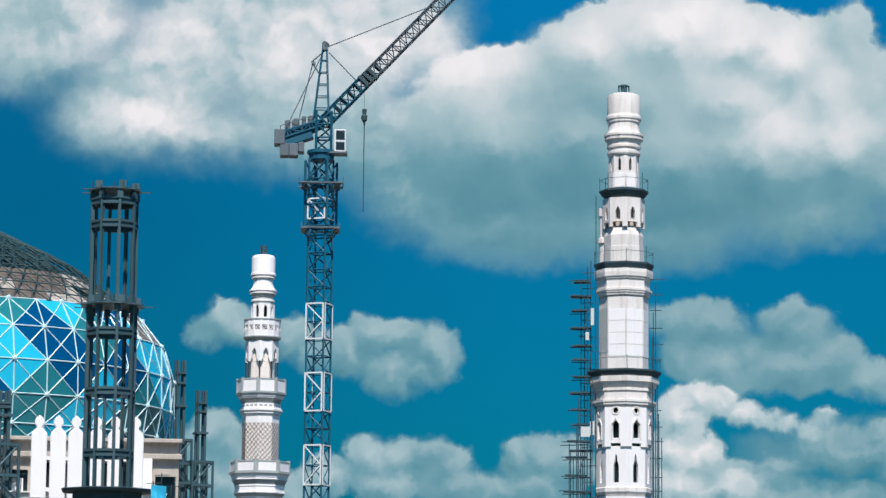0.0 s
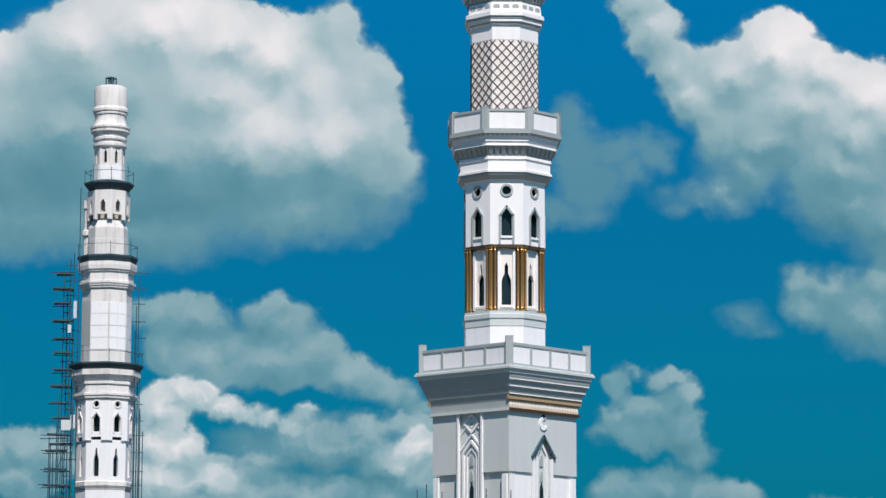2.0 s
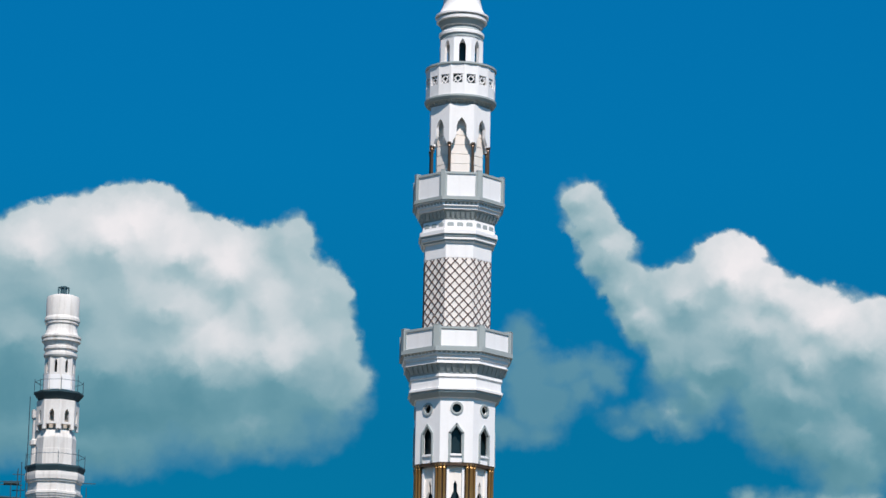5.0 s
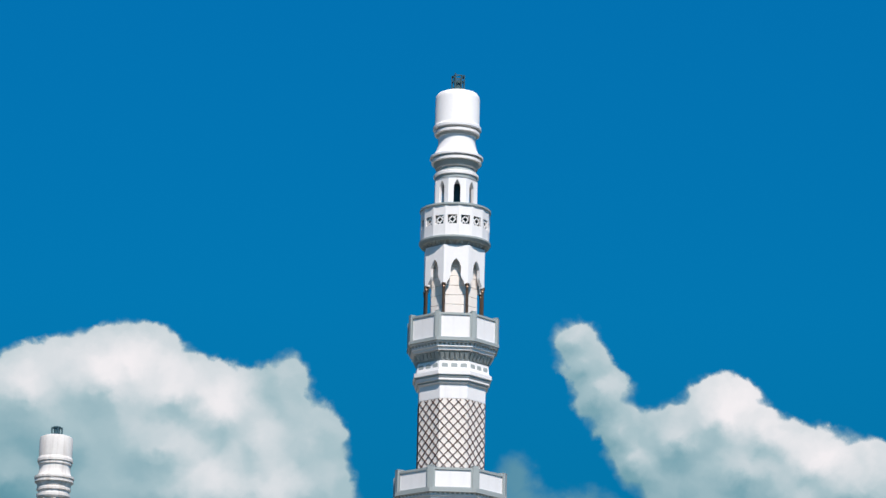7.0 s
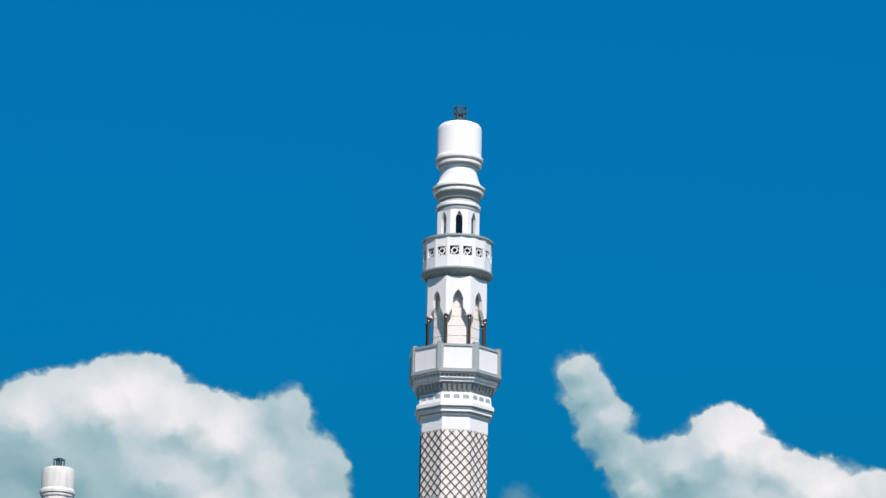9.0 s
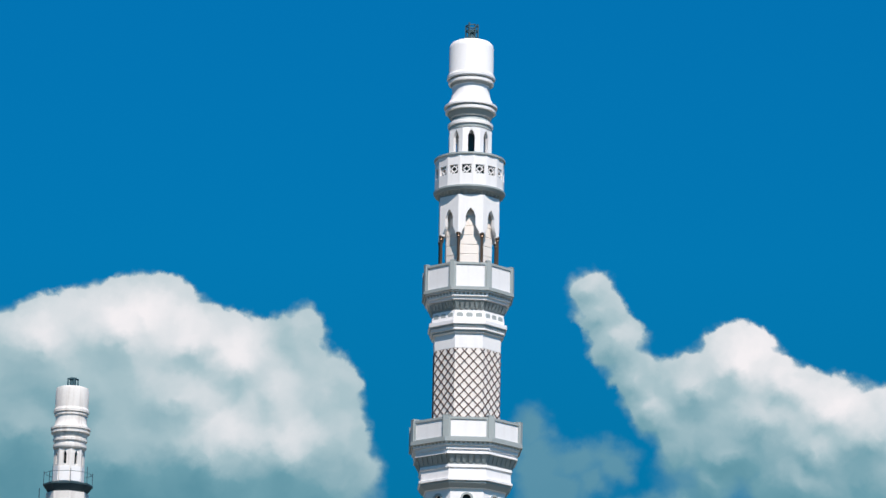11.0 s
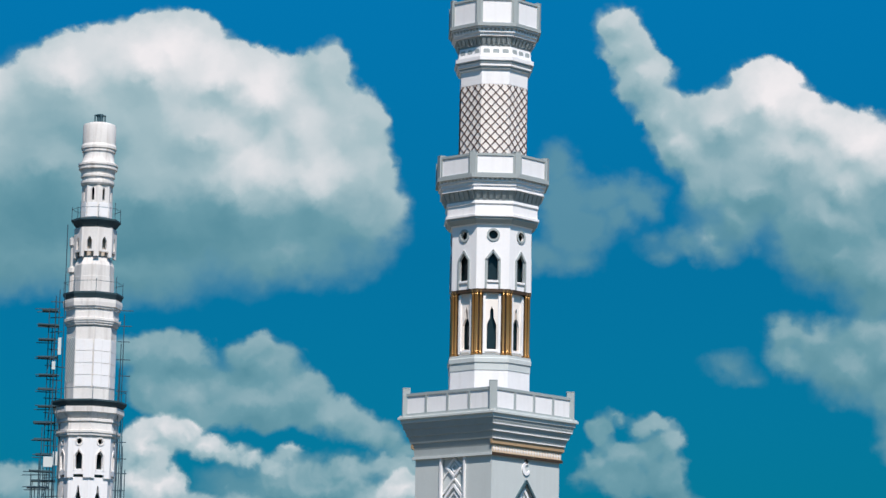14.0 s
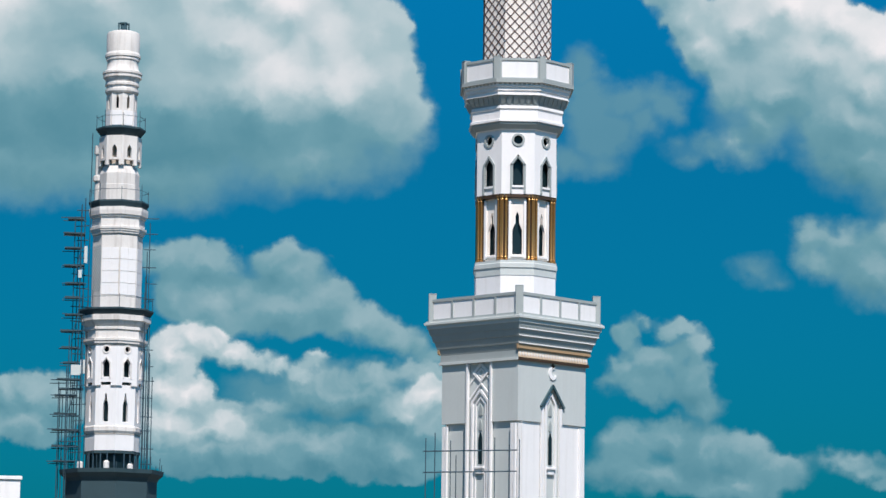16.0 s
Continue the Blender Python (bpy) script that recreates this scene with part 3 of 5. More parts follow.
def minaret(m, label):
    tower = thing("minaret", label, "minaret", m, "minarets of the mosque")
    # steel stub for the finial still to come
    bm = bmesh.new()
    for i in range(6):
        a = i * math.pi / 3
        bar(bm, (0.36 * math.cos(a), 0.36 * math.sin(a), 58.8), (0.36 * math.cos(a), 0.36 * math.sin(a), 60.15 - 0.1 * (i % 2)), 0.05)
        b = a + math.pi / 3
        for z in (59.25, 59.7, 60.03):
            bar(bm, (0.36 * math.cos(a), 0.36 * math.sin(a), z), (0.36 * math.cos(b), 0.36 * math.sin(b), z), 0.04)
    lathe(bm, [(58.8, 0.2), (59.7, 0.2), (59.72, 0.16)], 12)
    part("steel_stub", bm, STEEL, tower, "dark steel stub cage on top")
    drum = [(56.54, 1.15), (56.57, 1.40), (56.62, 1.435), (56.78, 1.435), (56.88, 1.35), (57.0, 1.325), (58.50, 1.325), (58.72, 1.29), (58.86, 1.20), (58.95, 1.0), (58.98, 0.3)]
    neck = [(53.2, 1.2), (53.62, 1.24), (53.64, 1.34), (53.80, 1.34), (53.83, 1.29), (54.0, 1.12), (54.14, 1.05), (54.16, 1.2), (54.5, 1.36), (54.52, 1.5), (54.68, 1.5), (54.70, 1.38), (54.78, 1.38),
            (54.80, 1.58), (54.92, 1.58), (54.97, 1.48), (55.1, 1.34), (55.35, 1.21), (55.7, 1.12), (56.12, 1.11), (56.28, 1.22), (56.31, 1.35), (56.46, 1.35), (56.5, 1.15)]
    top_stage(tower, drum, neck, WHITE)
    # lantern with eight pointed lights
    R = 1.345
    h8 = R * math.sin(math.pi / 8)
    bm = bmesh.new()
    plate(bm, rect(h8, 51.3, 53.3), [gothic(0.2, 51.85, 53.26, 0.42)], 0.22)
    f = None
    for k in range(8):
        f = part("lantern_side", bm, WHITE, tower, m=side(k, R * APO)) if f is None else again(f, side(k, R * APO))
    # near-black core: the shade inside the lantern is put into its colour
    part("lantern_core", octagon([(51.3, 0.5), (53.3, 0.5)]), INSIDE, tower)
    # grey rings put the shadow lines under the neck mouldings into colour
    for ring in ([(53.40, 1.2), (53.42, 1.262), (53.60, 1.262), (53.61, 1.2)], [(53.85, 1.1), (53.86, 1.27), (54.02, 1.14), (54.12, 1.09), (54.15, 1.05)], [(54.2, 1.1), (54.2, 1.25), (54.49, 1.37), (54.5, 1.2)], [(54.71, 1.3), (54.715, 1.42), (54.775, 1.42), (54.78, 1.3)], [(56.14, 1.05), (56.145, 1.145), (56.27, 1.235), (56.28, 1.1)], [(56.47, 1.1), (56.475, 1.3), (56.53, 1.3), (56.535, 1.1)]):
        part("neck_band", turned(ring), GREY, tower, "grey ring painting the shade under a moulding", smooth=True)
    # round gallery with sixteen pierced squares
    r16 = 2.05
    bm = bmesh.new()
    h16 = r16 * math.sin(math.pi / 16)
    plate(bm, rect(h16, 49.6, 51.5), [rect(0.27, 50.33, 50.87)], 0.16)
    scr = bmesh.new()
    strip(scr, [(-0.2, 50.6), (0, 50.8), (0.2, 50.6), (0, 50.4)], 0.07, 0.05, closed=True)
    strip(scr, [(-0.24, 50.36), (-0.12, 50.48)], 0.06, 0.05)
    strip(scr, [(0.24, 50.84), (0.12, 50.72)], 0.06, 0.05)
    f = s = None
    for k in range(16):
        mm = side(k, r16 * math.cos(math.pi / 16), 16, radians(11.25 + 3.0))
        g = part("gallery_side", bm, WHITE, tower, m=mm) if f is None else again(f, mm)
        f = f or g
        mm = Matrix.Translation((0, 0.1, 0))
        s = part("pierced_screen", scr, WHITE, g, "pierced square screen", m=mm) if s is None else again(s, mm, parent=g)
    part("gallery_rim", turned([(51.49, 1.7), (51.49, 2.11), (51.6, 2.11), (51.6, 1.7)], 32), GREY, tower)
    # added dark core paints the shade behind the pierced screens
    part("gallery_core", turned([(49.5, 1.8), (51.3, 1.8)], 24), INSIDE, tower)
    part("gallery_cove", turned([(49.05, 1.60), (49.2, 1.72), (49.33, 1.9), (49.36, 2.02), (49.42, 2.06), (49.52, 2.12), (49.62, 2.12), (49.62, 1.8)], 32), GREY, tower, "grey coved moulding", smooth=True)
    brackets(tower, 32, 0, 1.76, 49.12, 1, 0.15, (0.09, 0.2, 0.26))
    # open arcade on eight bronze columns
    R = 1.88
    h8 = R * math.sin(math.pi / 8)
    f = None
    bm = arcade_face(h8, 46.75, 49.1, 48.3, 47.8, 0.29, h8 - 0.22, 0.22)
    for k in range(8):
        f = part("arcade_side", bm, WHITE, tower, m=side(k, R * APO)) if f is None else again(f, side(k, R * APO))
    part("arcade_ceiling", octagon([(48.4, 1.55), (49.08, 1.8)]), WHITE, tower)
    c = None
    for k in range(8):
        a = OCT + k * math.pi / 4
        mm = Matrix.Translation((1.78 * math.cos(a), 1.78 * math.sin(a), 44.2))
        c = part("column", column_mesh(2.6, 0.085), BRONZE, tower, "slender bronze column", smooth=True, m=mm) if c is None else again(c, mm)
    f = None
    for i in range(8):
        z = 43.9 + 0.57 * i
        bm = octagon([(z, 1.42), (z + 0.02, 1.45), (z + 0.53, 1.45), (z + 0.55, 1.42), (z + 0.57, 1.42)])
        part("stone_course", bm, WARM, tower, "cream stone course")
    # upper balcony
    parapet(tower, 8, 0, 2.80, 43.2, 44.8, 44.88, 1, 0.28, 0.16)
    part("upper_deck", octagon([(42.60, 2.4), (42.64, 2.53), (42.80, 2.53), (42.82, 2.64), (43.04, 2.64), (43.06, 2.75), (43.14, 2.75)]), WHITE, tower, "stepped white balcony deck")
    part("upper_rim", octagon([(43.14, 2.7), (43.15, 2.85), (43.34, 2.85), (43.35, 2.7)]), GREY, tower)
    part("upper_cove", octagon([(42.05, 2.15), (42.2, 2.17), (42.5, 2.32), (42.66, 2.4)]), GREY, tower)
    brackets(tower, 8, 0, 2.07, 42.15, 6, 0.86, (0.125, 0.2, 0.42))
    brackets(tower, 8, 0, 2.4, 42.86, 8, 0.98, (0.07, 0.13, 0.16))
    part("upper_collar", octagon([(39.88, 2.075), (40.72, 2.075), (40.77, 2.19), (40.88, 2.19), (40.92, 2.30), (41.05, 2.30), (41.08, 2.34), (41.20, 2.34), (41.23, 2.44), (41.46, 2.44), (41.52, 2.28), (42.06, 2.22)]), WHITE, tower, "white moulded octagonal collar")
    # grey rings deepen the shading between the white steps by colour
    for z0, z1, r in ((41.10, 41.215, 2.36), (40.80, 40.905, 2.215)):
        part("collar_band", octagon([(z0, r - 0.2), (z0 + 0.005, r), (z1 - 0.005, r), (z1, r - 0.2)]), GREY, tower, "grey ring deepening the shade between collar steps")
    bm = bmesh.new()
    plate(bm, [(-0.13, 41.6), (0.13, 41.6), (0.185, 41.66), (0.185, 41.86), (0.13, 41.92), (-0.13, 41.92), (-0.185, 41.86), (-0.185, 41.66)], [], 0.05)
    f = None
    for k in range(8):
        for i in (-1, 0, 1):
            mm = side(k, 2.25 * APO + 0.012) @ Matrix.Translation((i * 0.55, 0, 0))
            f = part("scallop", bm, GREY, tower, m=mm) if f is None else again(f, mm)
    # lattice shaft
    R = 2.06
    part("shaft", octagon([(35.2, R), (39.88, R)]), WARM, tower, "cream octagonal shaft under the lattice")
    h8 = R * math.sin(math.pi / 8)
    bm = crossed_lattice(h8, 35.4, 39.84, 2 * h8 / 3, 0.052, 0.03)
    f = None
    for k in range(8):
        f = part("lattice", bm, LATTICE, tower, "brown diagonal lattice", m=side(k, R * APO)) if f is None else again(f, side(k, R * APO))
    # lower balcony
    parapet(tower, 8, 0, 3.42, 34.28, 35.58, 35.66, 1, 0.38, 0.17)
    part("lower_deck", octagon([(33.48, 3.0), (33.57, 3.12), (33.74, 3.12), (33.76, 3.2), (33.94, 3.2), (33.98, 3.3), (34.13, 3.3), (34.16, 3.36)]), WHITE, tower, "stepped white balcony deck")
    part("lower_rim", octagon([(34.16, 3.3), (34.17, 3.47), (34.4, 3.47), (34.41, 3.3)]), GREY, tower)
    part("lower_cove", octagon([(32.88, 2.8), (33.08, 2.84), (33.38, 2.98), (33.58, 3.1)]), GREY, tower)
    brackets(tower, 8, 0, 2.64, 33, 6, 1.1, (0.16, 0.26, 0.5))
    brackets(tower, 8, 0, 2.96, 33.96, 9, 1.24, (0.08, 0.14, 0.18))
    part("lower_collar", octagon([(31.6, 2.50), (31.93, 2.75), (32.01, 2.75), (32.03, 2.9), (32.16, 2.9), (32.2, 2.8), (32.7, 2.78), (32.78, 2.86), (32.94, 2.84)]), WHITE, tower, "white moulded octagonal collar")
    # the collar's underside is greyed to carry its shadow
    part("collar_soffit", octagon([(31.62, 2.4), (31.66, 2.58), (31.9, 2.81), (32.0, 2.81), (32.01, 2.5)]), GREY, tower, "soffit painted grey for the shadow under the collar")
    part("cove_band", octagon([(33.49, 2.7), (33.5, 3.19), (33.555, 3.19), (33.56, 2.7)]), WHITE, tower, "thin white moulding over the brackets")
    # window storey
    R = 2.45
    h8 = R * math.sin(math.pi / 8)
    outl = rect(h8, 27.89, 31.65)
    bm = bmesh.new()
    plate(bm, outl, [disc(0.27, 0, 31.03), gothic(0.36, 28.42, 30.05, 0.45)], 0.16)
    rg, fr, sl = ring_mesh(0.25, 0.37, 0.1), bmesh.new(), bmesh.new()
    for s in (-1, 1):
        strip(fr, [(s * 0.39, 27.98), (s * 0.39, 29.6), (0, 30.12)], 0.11, 0.07)
        strip(fr, [(s * 0.31, 28.42), (s * 0.31, 29.58), (0, 30.0)], 0.05, 0.03, 0.04)
    box(sl, (0, -0.03, 28.34), (0.66, 0.1, 0.1))
    f = None
    for k in range(8):
        mm = side(k, R * APO)
        mr = Matrix.Translation((0, -0.06, 31.03))
        if f is None:
            f = part("window_wall", bm, WHITE, tower, "white wall with round and pointed windows", m=mm)
            g = part("round_frame", rg, GREY, f, "grey round window frame", m=mr)
            w = part("window_frame", fr, GREY, f, "grey pointed window frame")
            s = part("window_sill", sl, WHITE, f)
        else:
            o = again(f, mm)
            again(g, mr, parent=o), again(w, Matrix(), parent=o), again(s, Matrix(), parent=o)
    # near-black filling stands for the unlit rooms behind the windows
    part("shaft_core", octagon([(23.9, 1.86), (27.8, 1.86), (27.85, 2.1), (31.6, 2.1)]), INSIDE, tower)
    # gilded colonnade
    R = 2.17
    h8 = R * math.sin(math.pi / 8)
    slit = [(-0.27, 24.5), (0.27, 24.5), (0.27, 25.9), (0.17, 26.15), (0.1, 26.3), (0.1, 26.7), (0, 26.95), (-0.1, 26.7), (-0.1, 26.3), (-0.17, 26.15), (-0.27, 25.9)]
    bm, fr = bmesh.new(), bmesh.new()
    plate(bm, rect(h8, 24.0, 27.9), [slit], 0.16)
    for s in (-1, 1):
        strip(fr, [(s * 0.43, 24.3), (s * 0.43, 27.6)], 0.14, 0.12)
    box(fr, (0, -0.05, 24.4), (0.8, 0.16, 0.1))
    # dark strips on the wall behind the columns
    bk = bmesh.new()
    box(bk, (0.0, -0.03, 25.95), (0.36, 0.08, 3.6))
    b0 = None
    for k in range(8):
        for x in (-0.69, 0.69):
            mm = side(k, R * APO) @ Matrix.Translation((x, 0, 0))
            b0 = part("gilded_backing", bk, BRONZE, tower, m=mm) if b0 is None else again(b0, mm)
    f = None
    for k in range(8):
        mm = side(k, R * APO)
        if f is None:
            f = part("inner_wall", bm, WARM, tower, "cream inner wall with a slit window", m=mm)
            w = part("pilaster", fr, WHITE, tower, m=mm)
        else:
            again(f, mm), again(w, mm)
    c = None
    half = 2.42 * math.sin(math.pi / 8)
    for k in range(8):
        for x in (-1, -0.76, 0.76, 1):
            mm = side(k, 2.42 * APO) @ Matrix.Translation((x * (half - 0.07), 0.06, 24.12))
            c = part("gold_column", column_mesh(3.72, 0.072), GOLD, tower, "slender gilded column", smooth=True, m=mm) if c is None else again(c, mm)
    part("colonnade_lintel", octagon([(27.72, 2.1), (27.74, 2.46), (27.92, 2.46), (27.93, 2.1)]), BRONZE, tower)
    part("colonnade_base", octagon([(23.26, 2.42), (23.28, 2.48), (23.68, 2.48), (23.72, 2.54), (23.95, 2.54), (24.0, 2.5), (24.13, 2.5)]), LIGHTGREY, tower, "light grey moulded base ring")
    part("plinth", octagon([(20.5, 2.45), (23.27, 2.45)]), WHITE, tower, "white octagonal plinth")
    # square balcony
    q45 = radians(45)
    parapet(tower, 4, q45, 4.92, 20.7, 22.05, 22.36, 4, 0.44, 0.2)
    part("square_deck", square([(20.34, 4.9), (20.36, 5.0), (20.56, 5.0), (20.58, 5.17), (20.70, 5.17), (20.73, 5.07), (20.8, 5.07)]), LIGHTGREY, tower, "light grey projecting deck edge")
    part("corbel", square([(18.84, 4.2), (19.2, 4.34), (19.22, 4.40), (19.60, 4.55), (19.62, 4.61), (19.98, 4.75), (20.0, 4.8), (20.36, 4.93)]), GREY, tower, "grey sloping corbel")
    bm, dt = bmesh.new(), bmesh.new()
    box(bm, (0, 0, 0), (1, 0.07, 0.05))
    box(dt, (0, 0, 0), (0.17, 0.08, 0.13))
    f = g = None
    for k in (0, 2):
        for z, ap, ln in ((20.02, 4.83, 6.8), (19.64, 4.63, 6.5), (19.24, 4.43, 6.2)):
            mm = side(k, ap * 0.7071, 4, q45) @ Matrix.LocRotScale((0, 0, z), None, (ln, 1, 1))
            f = part("moulding", bm, WHITE, tower, "thin white moulding", m=mm) if f is None else again(f, mm)
            for x in range(-10, 11):
                mm = side(k, ap * 0.7071, 4, q45) @ Matrix.Translation((x * ln / 21.5, 0, z + 0.2))
                g = part("dentil", dt, GREY, tower, m=mm) if g is None else again(g, mm)
    fz, lip = bmesh.new(), bmesh.new()
    plate(fz, [(-2.96, 18.36), (2.96, 18.36), (2.96, 18.98), (-2.96, 18.98)], [], 0.2)
    box(lip, (0, -0.03, 18.38), (6.0, 0.12, 0.16))
    crown, crease = bmesh.new(), bmesh.new()
    box(crown, (0, -0.05, 19.06), (6.2, 0.14, 0.24))
    box(crown, (0, -0.02, 18.9), (6.1, 0.08, 0.06))
    box(crease, (0, 0.0, 18.99), (5.98, 0.06, 0.06))
    fo = lo = None
    for k in range(4):
        mm = side(k, 4.2 * 0.7071, 4, q45)
        if fo is None:
            fo = part("frieze", fz, PALE_GOLD, tower, "pale gold relief frieze", m=mm)
            lo = part("frieze_border", lip, BRONZE, tower, "brown frieze border", m=mm)
            co = part("frieze_crown", crown, GILT_STONE, tower, "ochre stepped moulding over the frieze", m=mm)
            again(co, side(2, 4.2 * 0.7071, 4, q45))
            ce = part("crease", crease, STEEL, tower, "thin dark line over the frieze", m=side(1, 4.2 * 0.7071, 4, q45))
            again(ce, side(3, 4.2 * 0.7071, 4, q45))
        else:
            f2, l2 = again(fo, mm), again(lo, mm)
            # left face and its opposite lose the gold: shade put in as grey
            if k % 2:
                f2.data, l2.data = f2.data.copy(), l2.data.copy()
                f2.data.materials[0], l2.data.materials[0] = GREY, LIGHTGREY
                f2["label"], l2["label"] = "frieze greyed for its shaded side", "frieze border greyed for its shaded side"
    leaf = bmesh.new()
    plate(leaf, [(0, 18.5), (0.1, 18.66), (0, 18.84), (-0.1, 18.66)], [], 0.05)
    f = None
    for k in (0, 2):
        for i in range(-12, 13):
            mm = side(k, 4.2 * 0.7071 + 0.03, 4, q45) @ Matrix.Translation((i * 0.235, 0, 0))
            f = part("relief_leaf", leaf, WARM, tower, "carved cream leaf on the frieze", m=mm) if f is None else again(f, mm)
    # square shaft: slabs left and right of the niches
    part("square_shaft", square([(-0.5, 3.86), (18.6, 3.86)]), LIGHTGREY, tower, "light grey square shaft")
    w = 4.09 * 0.7071
    w2 = w - 0.174
    slab, niche = bmesh.new(), bmesh.new()
    plate(slab, rect((w - 0.95) / 2, 14.94, 18.38), [], 0.17)
    dz = 17.75
    box(niche, (-0.9, -0.0, 14.0), (0.12, 0.18, 8.7)), box(niche, (0.9, -0.0, 14.0), (0.12, 0.18, 8.7))
    strip(niche, [(-0.52, dz), (0, dz + 0.5), (0.52, dz), (0, dz - 0.5)], 0.13, 0.1, 0.16, closed=True)
    strip(niche, [(-0.24, dz), (0, dz + 0.23), (0.24, dz), (0, dz - 0.23)], 0.07, 0.06, 0.16, closed=True)
    for s in (-1, 1):
        strip(niche, [(s * 0.84, 18.25), (s * 0.3, 18.28)], 0.05, 0.05, 0.16)
        strip(niche, [(s * 0.80, 16.3), (0, 17.15)], 0.10, 0.08, 0.16)
        strip(niche, [(s * 0.84, 17.15), (s * 0.45, 17.55)], 0.06, 0.06, 0.16)
        strip(niche, [(s * 0.6, 8.0), (s * 0.6, 16.1), (0, 16.75)], 0.13, 0.12, 0.16)
        strip(niche, [(s * 0.36, 8.0), (s * 0.36, 15.95), (0, 16.35)], 0.08, 0.07, 0.16)
    slab2, gable = bmesh.new(), bmesh.new()
    plate(slab2, [(-w2, 14.94), (-0.92, 14.94), (-0.92, 16.0), (0, 17.1), (0.92, 16.0), (0.92, 14.94), (w2, 14.94), (w2, 18.38), (-w2, 18.38)], [], 0.17)
    for s in (-1, 1):
        strip(gable, [(s * 0.96, 15.85), (0, 17.05)], 0.13, 0.12)
    jamb = bmesh.new()
    for s in (-1, 1):
        box(jamb, (s * 0.78, 0.06, 12.0), (0.2, 0.14, 7.6))
        strip(jamb, [(s * 0.42, 8.0), (s * 0.42, 16.0), (0, 16.6)], 0.14, 0.1, 0.16)
    # added white plates: sunlight on the right lower wall, given by colour
    low = bmesh.new()
    plate(low, rect(0.75, 0.0, 14.93), [], 0.1)
    slits = bmesh.new()
    plate(slits, gothic(0.13, 12.6, 14.4, 0.35), [], 0.05)
    sill = bmesh.new()
    box(sill, (0, -0.06, 12.4), (0.72, 0.2, 0.14), bevel=0.02)
    box(sill, (0, -0.02, 12.2), (0.56, 0.12, 0.26))
    tear = bmesh.new()
    plate(tear, gothic(0.12, 15.35, 16.0, 0.3), [], 0.06)
    plate(tear, gothic(0.1, 14.5, 15.1, 0.3), [], 0.06)
    pil = bmesh.new()
    box(pil, (-0.11, 0.02, 7.2), (0.17, 0.14, 15.2))
    box(pil, (0.09, 0.02, 7.2), (0.15, 0.14, 15.2))
    obs = {}
    for k in range(4):
        mm = side(k, w, 4, q45)
        mi = mm @ Matrix.Translation((0, 0.10, 0))
        a = k % 2 == 1
        off = Matrix.Translation(((w + 0.95) / 2, 0, 0))
        back = Matrix.Translation((-(w + 0.95) / 2, 0, 0))
        for nm, b2, mt, on, mx, lb in (("slab", slab, LIGHTGREY, a, mm @ off, ""), ("slab", slab, LIGHTGREY, a, mm @ back, ""), ("niche_moulding", niche, WHITE, a, mm, "white diamond and arch moulding"), ("gable_slab", slab2, LIGHTGREY, not a, mm, ""),
                                       ("gable_moulding", gable, STEEL, not a, mm, "dark pointed gable moulding"), ("jamb", jamb, WHITE, not a, mm, ""), ("slit_window", slits, INSIDE, True, mi, ""),
                                       ("teardrop", tear, GREY, True, mi, ""), ("slit_sill", sill, WHITE, True, mi, "white slit sill"),  ("lower_panel", low, WHITE, not a, mi @ Matrix.Translation((1.68, 0, 0)), "added white plate brightening the sunlit lower wall"), ("lower_panel", low, WHITE, not a, mi @ Matrix.Translation((-1.68, 0, 0)), ""), ("corner_pilaster", pil, WHITE, True, mm @ Matrix.Translation((2.6, 0, 0)), ""), ("corner_pilaster", pil, WHITE, True, mm @ Matrix.Translation((-2.6, 0, 0)), "")):
            if not on:
                continue
            if nm in obs:
                again(obs[nm], mx)
            else:
                obs[nm] = part(nm, b2, mt, tower, lb, m=mx)
    # crescent and star
    bm = bmesh.new()
    cr = [(0.34 * math.cos(radians(a)), 0.38 * math.sin(radians(a))) for a in range(60, 341, 20)]
    cr += [(0.07 + 0.19 * math.cos(radians(a)), 0.03 + 0.21 * math.sin(radians(a))) for a in range(330, 69, -20)]
    plate(bm, cr, [], 0.08)
    em = part("crescent", bm, WHITE, tower, "white relief crescent", m=side(0, w + 0.07, 4, q45) @ Matrix.Translation((0, 0, 17.75)))
    st = bmesh.new()
    plate(st, [((0.2 if i % 2 == 0 else 0.085) * math.sin(i * math.pi / 5), (0.2 if i % 2 == 0 else 0.085) * math.cos(i * math.pi / 5)) for i in range(10)], [], 0.08)
    so = part("star", st, BRONZE, tower, "dark relief star", m=side(0, w + 0.07, 4, q45) @ Matrix.Translation((0.02, 0, 18.15)))
    for k in (2,):
        again(em, side(k, w + 0.07, 4, q45) @ Matrix.Translation((0, 0, 17.75)))
        again(so, side(k, w + 0.07, 4, q45) @ Matrix.Translation((0.02, 0, 18.15)))
    return tower


def polar(az, dist, z=0.0, rz=0.0):
    """A pose by bearing from the eye (degrees, to the right) and distance; rz: its turn against the line of sight."""
    a = radians(az)
    return pose(dist * math.sin(a), dist * math.cos(a), z, 0, 0, rz - az)


near = minaret(polar(0.003, 170, 0, 3.2), "white octagonal minaret with grey balconies and gilded columns")
far = copy_thing(near, polar(-14.605, 335, -6.15, 15))
far["label"] = "distant white minaret with grey balconies beyond the crane"

# ---- the minaret under construction, with its scaffold ----


